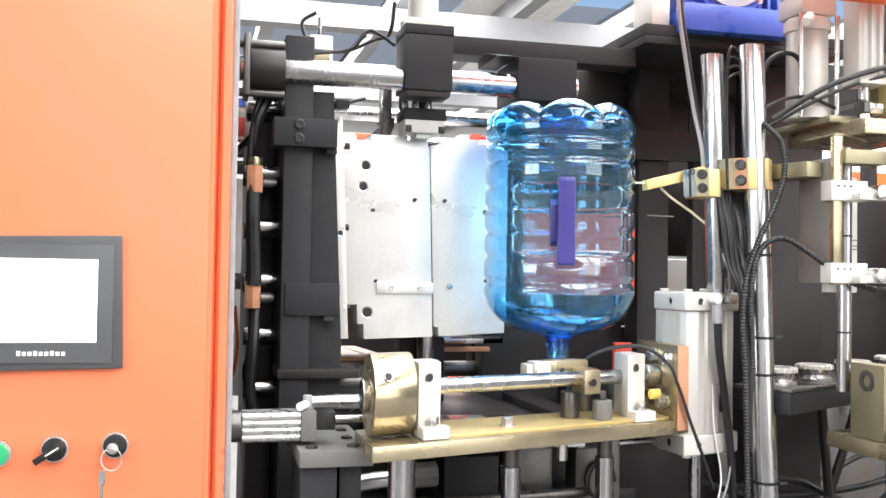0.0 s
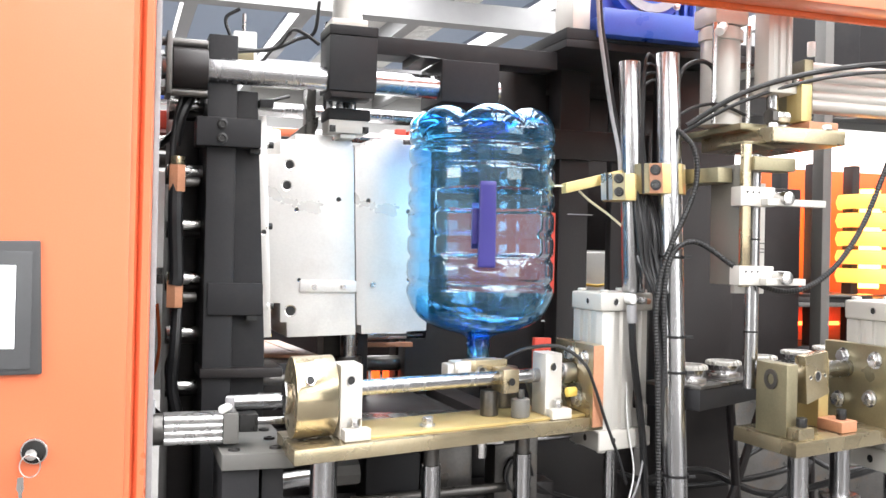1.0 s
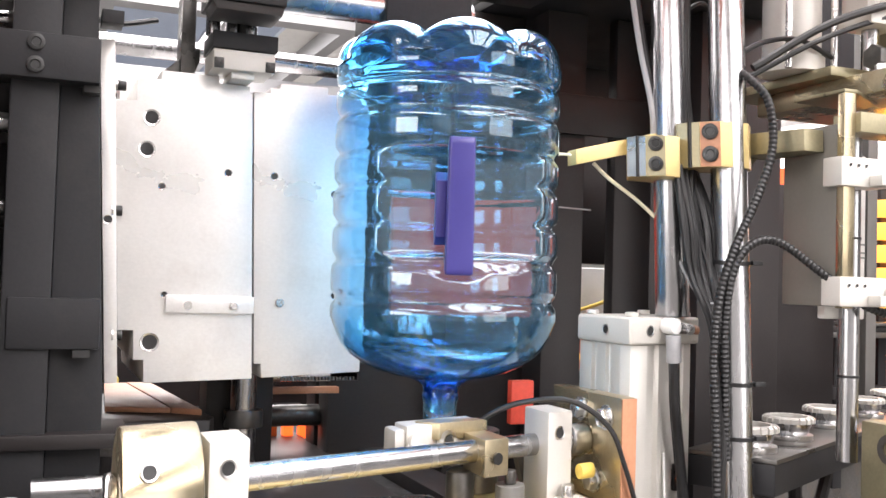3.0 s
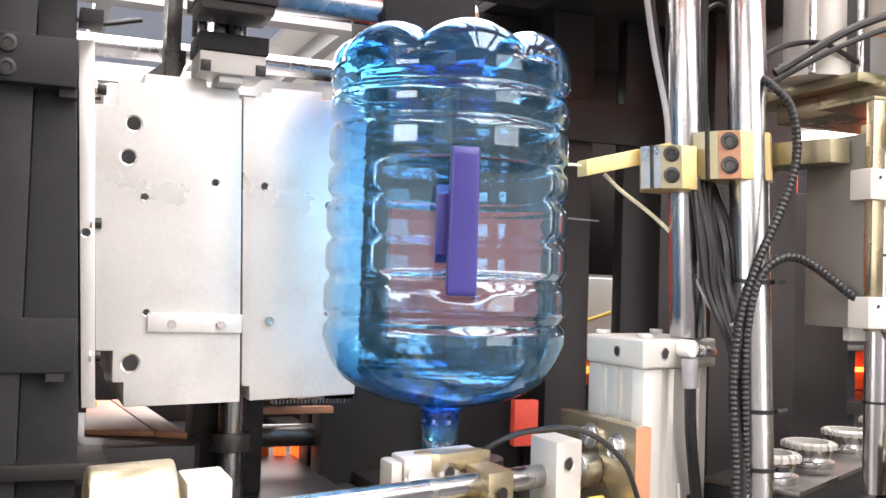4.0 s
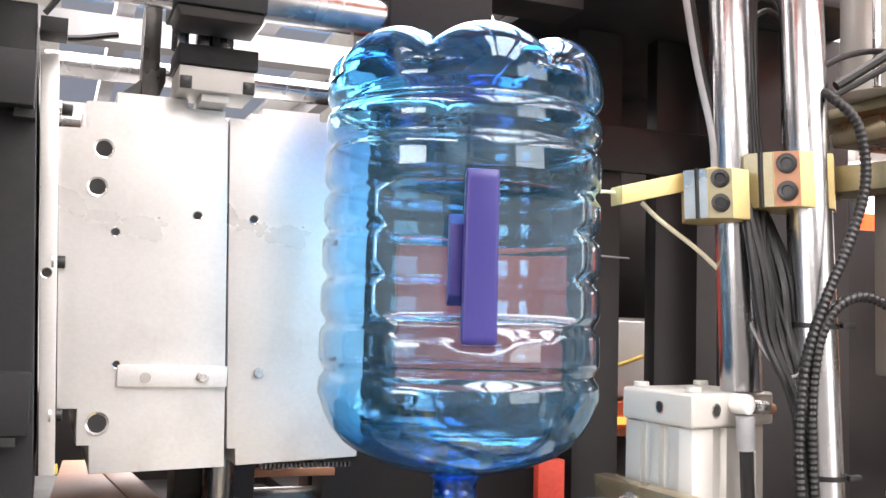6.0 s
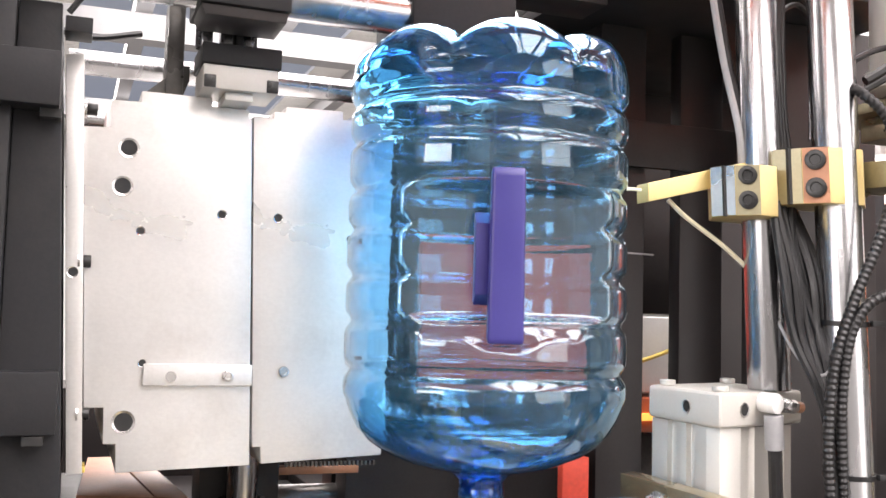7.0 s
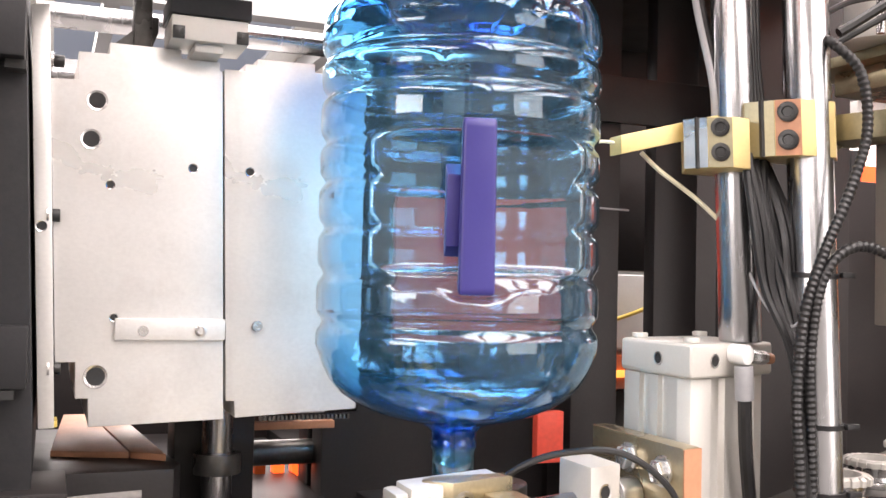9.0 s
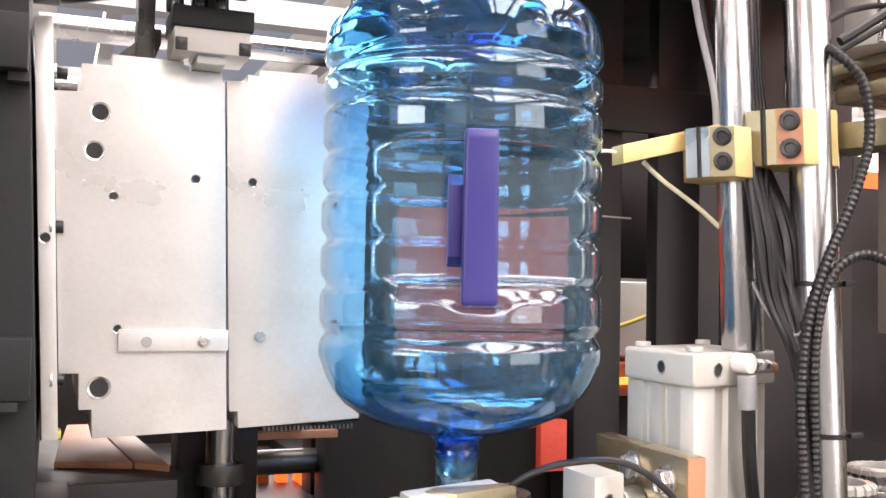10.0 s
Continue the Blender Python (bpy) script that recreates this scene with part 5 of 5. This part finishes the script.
part("front_plate", box(-0.26, 0.0, -0.09, 0.06, 0.860, 0.892, bev=0.003), M["steel"], t)
part("side_rail", cyl((-0.12, 0.45, 0.93), (0.26, 0.45, 0.93), 0.016, seg=20), M["dark_steel"], t)
part("cross_rod", cyl((-0.40, 0.22, 0.93), (-0.255, 0.22, 0.93), 0.020, seg=24), M["dark_steel"], t)
part("cross_rod", cyl((-0.42, 0.06, 0.915), (-0.255, 0.06, 0.915), 0.014, seg=24), M["chrome"], t)
part("rotary_table", box(-0.46, -0.325, 0.09, 0.1985, 0.950, 0.966, bev=0.003), M["black"], t)
part("rotary_hub", prism([(-0.40, 0.20), (-0.225, 0.205), (-0.215, 0.235), (-0.250, 0.50), (-0.40, 0.50)], "z", 0.8455, 0.9605, bev=0.002), M["black"], t)
part("post_housing", box(-0.215, -0.128, 0.30, 0.36, 0.8825, 1.004, bev=0.003), M["black"], t)
part("wedge_block", prism([(-0.338, 0.300), (-0.2625, 0.272), (-0.2905, 0.58), (-0.322, 0.58)], "z", 0.9608, 0.9672, bev=0.0008), M["copper"], t, "orange-brown primed guide block")
part("yellow_strip", prism([(-0.2610, 0.271), (-0.2285, 0.246), (-0.2560, 0.58), (-0.2890, 0.58)], "z", 0.9608, 0.9680, bev=0.0008), M["copper"], t, "orange-brown primed guide strip")
part("centre_post", cyl((-0.175, 0.26, 0.884), (-0.175, 0.26, 1.012), 0.016, seg=28), M["chrome"], t)
part("post_collar", cyl((-0.175, 0.26, 0.944), (-0.175, 0.26, 0.966), 0.025, seg=28, bev=0.002), M["dark_steel"], t)
part("cross_bar", box(-0.16, 0.02, 0.40, 0.42, 0.985, 1.000, bev=0.001), M["steel"], t)
part("cross_bar", box(-0.15, -0.02, 0.36, 0.375, 0.972, 0.981, bev=0.001), M["copper"], t)
part("table_leg", box(-0.40, -0.30, 0.5, 0.6, 0.0, 0.5995, bev=0.003), M["black"], t)
part("table_leg", box(0.22, 0.32, 0.5, 0.6, 0.0, 0.5995, bev=0.003), M["black"], t)
# fins under the mould, their red light put in as glow
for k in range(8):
    part("lit_fin", box(-0.075 + 0.026 * k, -0.060 + 0.026 * k, 0.56, 0.58, 0.858, 0.922, bev=0.001), M["fin_glow"] if k % 3 else M["orange_dull"], t, "fin with red light put in as glow")
part("slotted_plate", prism([(0.03, 0.02), (0.12, 0.02), (0.14, 0.09), (0.05, 0.09)], "z", 0.892, 0.902, bev=0.001), M["black"], t)
t = thing("side_cylinder", (-0.49, -0.15, 0.88), "bright ribbed aluminium cylinder lying beside the bed", "pneumatic cylinder")
for k in range(4):
    part("barrel_rib", cyl((-0.525, -0.15 - 0.001 * k, 0.8955 + 0.0098 * k), (-0.447, -0.15 - 0.001 * k, 0.8955 + 0.0098 * k), 0.0055, seg=14), M["zinc"], t)
part("barrel", box(-0.525, -0.447, -0.148, -0.11, 0.889, 0.930, bev=0.002), M["zinc"], t)
part("rear_cap", cyl((-0.56, -0.135, 0.910), (-0.526, -0.135, 0.910), 0.022, seg=24, bev=0.002), M["dark_steel"], t)
part("front_cap", box(-0.446, -0.425, -0.158, -0.11, 0.890, 0.932, bev=0.002), M["grey_panel"], t)
part("rod_block", box(-0.4245, -0.398, -0.155, -0.12, 0.905, 0.930, bev=0.002), M["bolt"], t)
part("rod", cyl((-0.398, -0.14, 0.918), (-0.335, -0.14, 0.918), 0.0055, seg=16), M["chrome"], t)
for x in (-0.543, -0.436):
    part("fitting", cyl((x, -0.14, 0.932), (x, -0.14, 0.952), 0.0065, seg=12, bev=0.001), M["grey_cable"], t)
    part("elbow", cyl((x, -0.14, 0.940), (x - 0.013, -0.155, 0.937), 0.006, seg=12, bev=0.001), M["white_plastic"], t)
t = thing("support_bracket", (-0.41, -0.15, 0), "dark grey bolted support bracket", "bracket")
part("top", box(-0.452, -0.352, -0.20, 0.03, 0.862, 0.884, bev=0.002), M["grey_panel"], t)
part("web", box(-0.450, -0.40, -0.19, -0.07, 0.0, 0.8615, bev=0.002), M["slate"], t)
part("web", box(-0.395, -0.365, -0.18, -0.07, 0.0, 0.8615, bev=0.002), M["slate"], t)
for x, y in ((-0.433, -0.175), (-0.430, -0.105), (-0.427, -0.035), (-0.376, -0.170), (-0.374, -0.100), (-0.372, -0.030)):
    part("bolt", lathe([(0.003, 0.001), (0.004, 0.0035), (0.0078, 0.0035), (0.0085, 0.0)], 16, Matrix.Translation((x, y, 0.8842))), M["bolt"], t)
# pipework below the plate
t = thing("valve_pipework", (-0.1, -0.05, 0), "dark valves, nuts and pipes under the station", "pipework")
part("pipe", cyl((-0.36, -0.02, 0.80), (-0.27, -0.02, 0.81), 0.014, seg=16), M["chrome"], t)
part("union", cyl((-0.40, -0.02, 0.796), (-0.36, -0.02, 0.80), 0.019, seg=6, bev=0.002), M["dark_steel"], t)
part("union", cyl((-0.27, -0.02, 0.81), (-0.22, -0.02, 0.812), 0.020, seg=8, bev=0.002), M["grey_panel"], t)
part("body", box(-0.21, -0.12, -0.03, 0.04, 0.75, 0.84, bev=0.006), M["slate"], t)
part("body", box(-0.10, -0.03, -0.03, 0.04, 0.77, 0.85, bev=0.006), M["dark_steel"], t)
part("flange", box(0.02, 0.10, 0.0, 0.05, 0.74, 0.86, bev=0.006), M["dark_steel"], t)
part("pipe", cyl((-0.24, -0.06, 0.775), (0.02, -0.05, 0.782), 0.008, seg=14), M["dark_steel"], t)
part("manifold", box(-0.34, 0.16, 0.06, 0.12, 0.40, 0.76, bev=0.006), M["black"], t)
part("pipe", cyl((0.02, 0.0, 0.845), (0.20, 0.02, 0.85), 0.006, seg=14), M["chrome"], t)
part("coil", tube([(0.06 + 0.022 * math.cos(a), -0.02 + 0.002 * a, 0.79 + 0.03 * math.sin(a)) for a in [k * 0.8 for k in range(24)]], 0.0025, seg=6, per=3), M["rubber"], t)
for i, (x, y) in enumerate([(0.2, 0.05), (0.35, 0.2), (0.5, 0.1), (0.8, 0.25)]):
    c = thing("floor_cable", (x, y, 0.5), "black cable slung below the conveyor", "cable", group="slung cables")
    part("cable", tube([(x - 0.15, y, 0.78 - 0.02 * i), (x, y + 0.02, 0.72 + 0.015 * i), (x + 0.15, y, 0.70), (x + 0.35, y - 0.05, 0.71 + 0.02 * i), (x + 0.5, y, 0.77)], 0.007 - 0.001 * (i % 2), seg=8), M["rubber"], c)
t = thing("base_beam", (0.3, 0.3, 0), "dark grey machine base beams", "machine base")
part("beam", box(-0.45, 0.30, 0.25, 0.33, 0.0, 0.62, bev=0.004), M["slate"], t)
part("beam", box(0.15, 2.4, 1.3, 1.4, 0.0, 0.22, bev=0.004), M["slate"], t)

# ---- behind the platen: pipes, hoses, orange beams ----
t = thing("hydraulic_hose", (-0.50, 0.1, 0.9), "black hydraulic hoses with brass couplings", "hose")
for pts, r in (([(-0.500, 0.13, 1.30), (-0.502, 0.12, 1.22), (-0.498, 0.12, 1.12), (-0.500, 0.12, 1.10)], 0.012), ([(-0.494, 0.14, 1.06), (-0.497, 0.13, 1.0), (-0.50, 0.14, 0.93), (-0.485, 0.15, 0.87)], 0.010),
              ([(-0.475, 0.13, 1.42), (-0.495, 0.12, 1.38), (-0.505, 0.13, 1.33)], 0.009), ([(-0.49, 0.12, 1.43), (-0.505, 0.12, 1.36), (-0.51, 0.13, 1.28)], 0.005)):
    part("hose", tube(pts, r, seg=10), M["rubber"], t)
for z in (1.275, 1.085):
    part("coupling", cyl((-0.500, 0.125, z - 0.022), (-0.500, 0.125, z + 0.022), 0.0145, seg=6, bev=0.001), M["copper"], t)
    part("coupling_nut", cyl((-0.500, 0.125, z + 0.0222), (-0.500, 0.125, z + 0.036), 0.012, seg=12, bev=0.001), M["brass"], t)
    part("tee", cyl((-0.488, 0.125, z - 0.005), (-0.466, 0.13, z - 0.005), 0.008, seg=14), M["dark_steel"], t)
t = thing("cable_loop", (-0.52, 0.3, 0.9), "thin black and red cables behind the platen", "cable")
part("cable", tube([(-0.58, 0.35, 1.30), (-0.53, 0.33, 1.34), (-0.50, 0.30, 1.36)], 0.004, seg=7), M["rubber"], t)
part("cable", tube([(-0.59, 0.35, 1.28), (-0.54, 0.33, 1.33), (-0.50, 0.30, 1.37)], 0.004, seg=7), M["rubber"], t)
part("cable", tube([(-0.53, 0.3, 1.25), (-0.535, 0.3, 1.15), (-0.54, 0.3, 1.10)], 0.0035, seg=7), M["rubber"], t)
part("cable", tube([(-0.52, 0.3, 1.06), (-0.515, 0.3, 0.98), (-0.53, 0.3, 0.92), (-0.57, 0.3, 0.90)], 0.003, seg=7), M["orange_dull"], t)
part("cable", tube([(-0.60, 0.3, 0.96), (-0.55, 0.3, 0.90), (-0.51, 0.3, 0.86)], 0.004, seg=7), M["rubber"], t)
part("cable", tube([(-0.48, 0.3, 0.99), (-0.50, 0.3, 0.95), (-0.495, 0.3, 0.90)], 0.005, seg=7), M["rubber"], t)
t = thing("pipe_rack", (-0.6, 0.6, 0), "grey and red steel pipe rack behind the platen", "rack")
part("girder", box(-1.2, -0.40, 0.60, 0.68, 1.41, 1.45, bev=0.003), M["red_case"], t)
part("pipe", cyl((-1.2, 0.62, 1.385), (-0.44, 0.62, 1.385), 0.02, seg=20), M["steel"], t)
part("pipe", cyl((-1.2, 0.62, 1.345), (-0.44, 0.62, 1.345), 0.015, seg=20), M["dark_steel"], t)
part("rail", box(-1.2, -0.40, 0.60, 0.64, 1.085, 1.12, bev=0.003), M["steel"], t)
part("sign_plate", box(-0.66, -0.44, 0.595, 0.604, 1.462, 1.495, bev=0.001), M["white_plastic"], t)
part("blue_tag", box(-0.515, -0.495, 0.591, 0.5945, 1.472, 1.488, bev=0), M["blue"], t)
part("upright", box(-0.62, -0.555, 0.50, 0.58, 0.0, 1.34, bev=0.003), M["black"], t)
part("white_panel", box(-0.545, -0.44, 0.70, 0.72, 0.85, 1.33, bev=0.003), M["white_plastic"], t)
part("red_block", box(-0.455, -0.43, 0.55, 0.58, 1.25, 1.31, bev=0.002), M["red_case"], t)
t = thing("junction_box", (-0.40, 0.3, 1.53), "white plastic sensor box with cables over the platen", "junction box")
part("box", box(-0.395, -0.352, 0.30, 0.33, 1.505, 1.565, bev=0.004), M["white_plastic"], t)
part("stain", box(-0.390, -0.358, 0.2985, 0.2998, 1.510, 1.530, bev=0.0006), M["brass_dull"], t)
part("stem", cyl((-0.375, 0.315, 1.566), (-0.375, 0.315, 1.60), 0.004, seg=10), M["steel"], t)
for pts in ([(-0.41, 0.15, 1.50), (-0.35, 0.16, 1.505), (-0.30, 0.17, 1.53), (-0.27, 0.17, 1.545), (-0.262, 0.17, 1.60)], [(-0.41, 0.15, 1.495), (-0.34, 0.16, 1.51), (-0.31, 0.17, 1.545), (-0.285, 0.17, 1.54), (-0.262, 0.16, 1.522)],
            [(-0.37, 0.3, 1.47), (-0.35, 0.3, 1.50), (-0.32, 0.3, 1.54), (-0.29, 0.3, 1.57)], [(-0.40, 0.3, 1.55), (-0.41, 0.3, 1.585), (-0.385, 0.3, 1.605)], [(-0.40, 0.2, 1.43), (-0.35, 0.22, 1.425), (-0.30, 0.24, 1.44)]):
    part("cable", tube(pts, 0.0035, seg=7), M["rubber"], t)
t = thing("upper_bracket", (-0.32, 0.3, 1.37), "pale curved casting and orange bar behind the mould", "casting")
part("casting", box(-0.325, -0.275, 0.48, 0.52, 1.37, 1.41, bev=0.008), M["white_plastic"], t)
part("orange_bar", box(-0.29, -0.22, 0.52, 0.56, 1.400, 1.418, bev=0.003), M["orange"], t)
part("dark_bar", box(-0.30, -0.20, 0.50, 0.515, 1.375, 1.398, bev=0.003), M["black"], t)
t = thing("red_cable_chain", (-0.05, 0.9, 1.4), "red plastic cable chain behind the tie bars", "cable chain")
for k in range(3):
    part("link", box(-0.02 + 0.028 * k, 0.004 + 0.028 * k, 0.622, 0.661, 1.385, 1.44 + 0.004 * (k % 2), bev=0.002), M["red_case"] if k % 3 else M["white_plastic"], t)
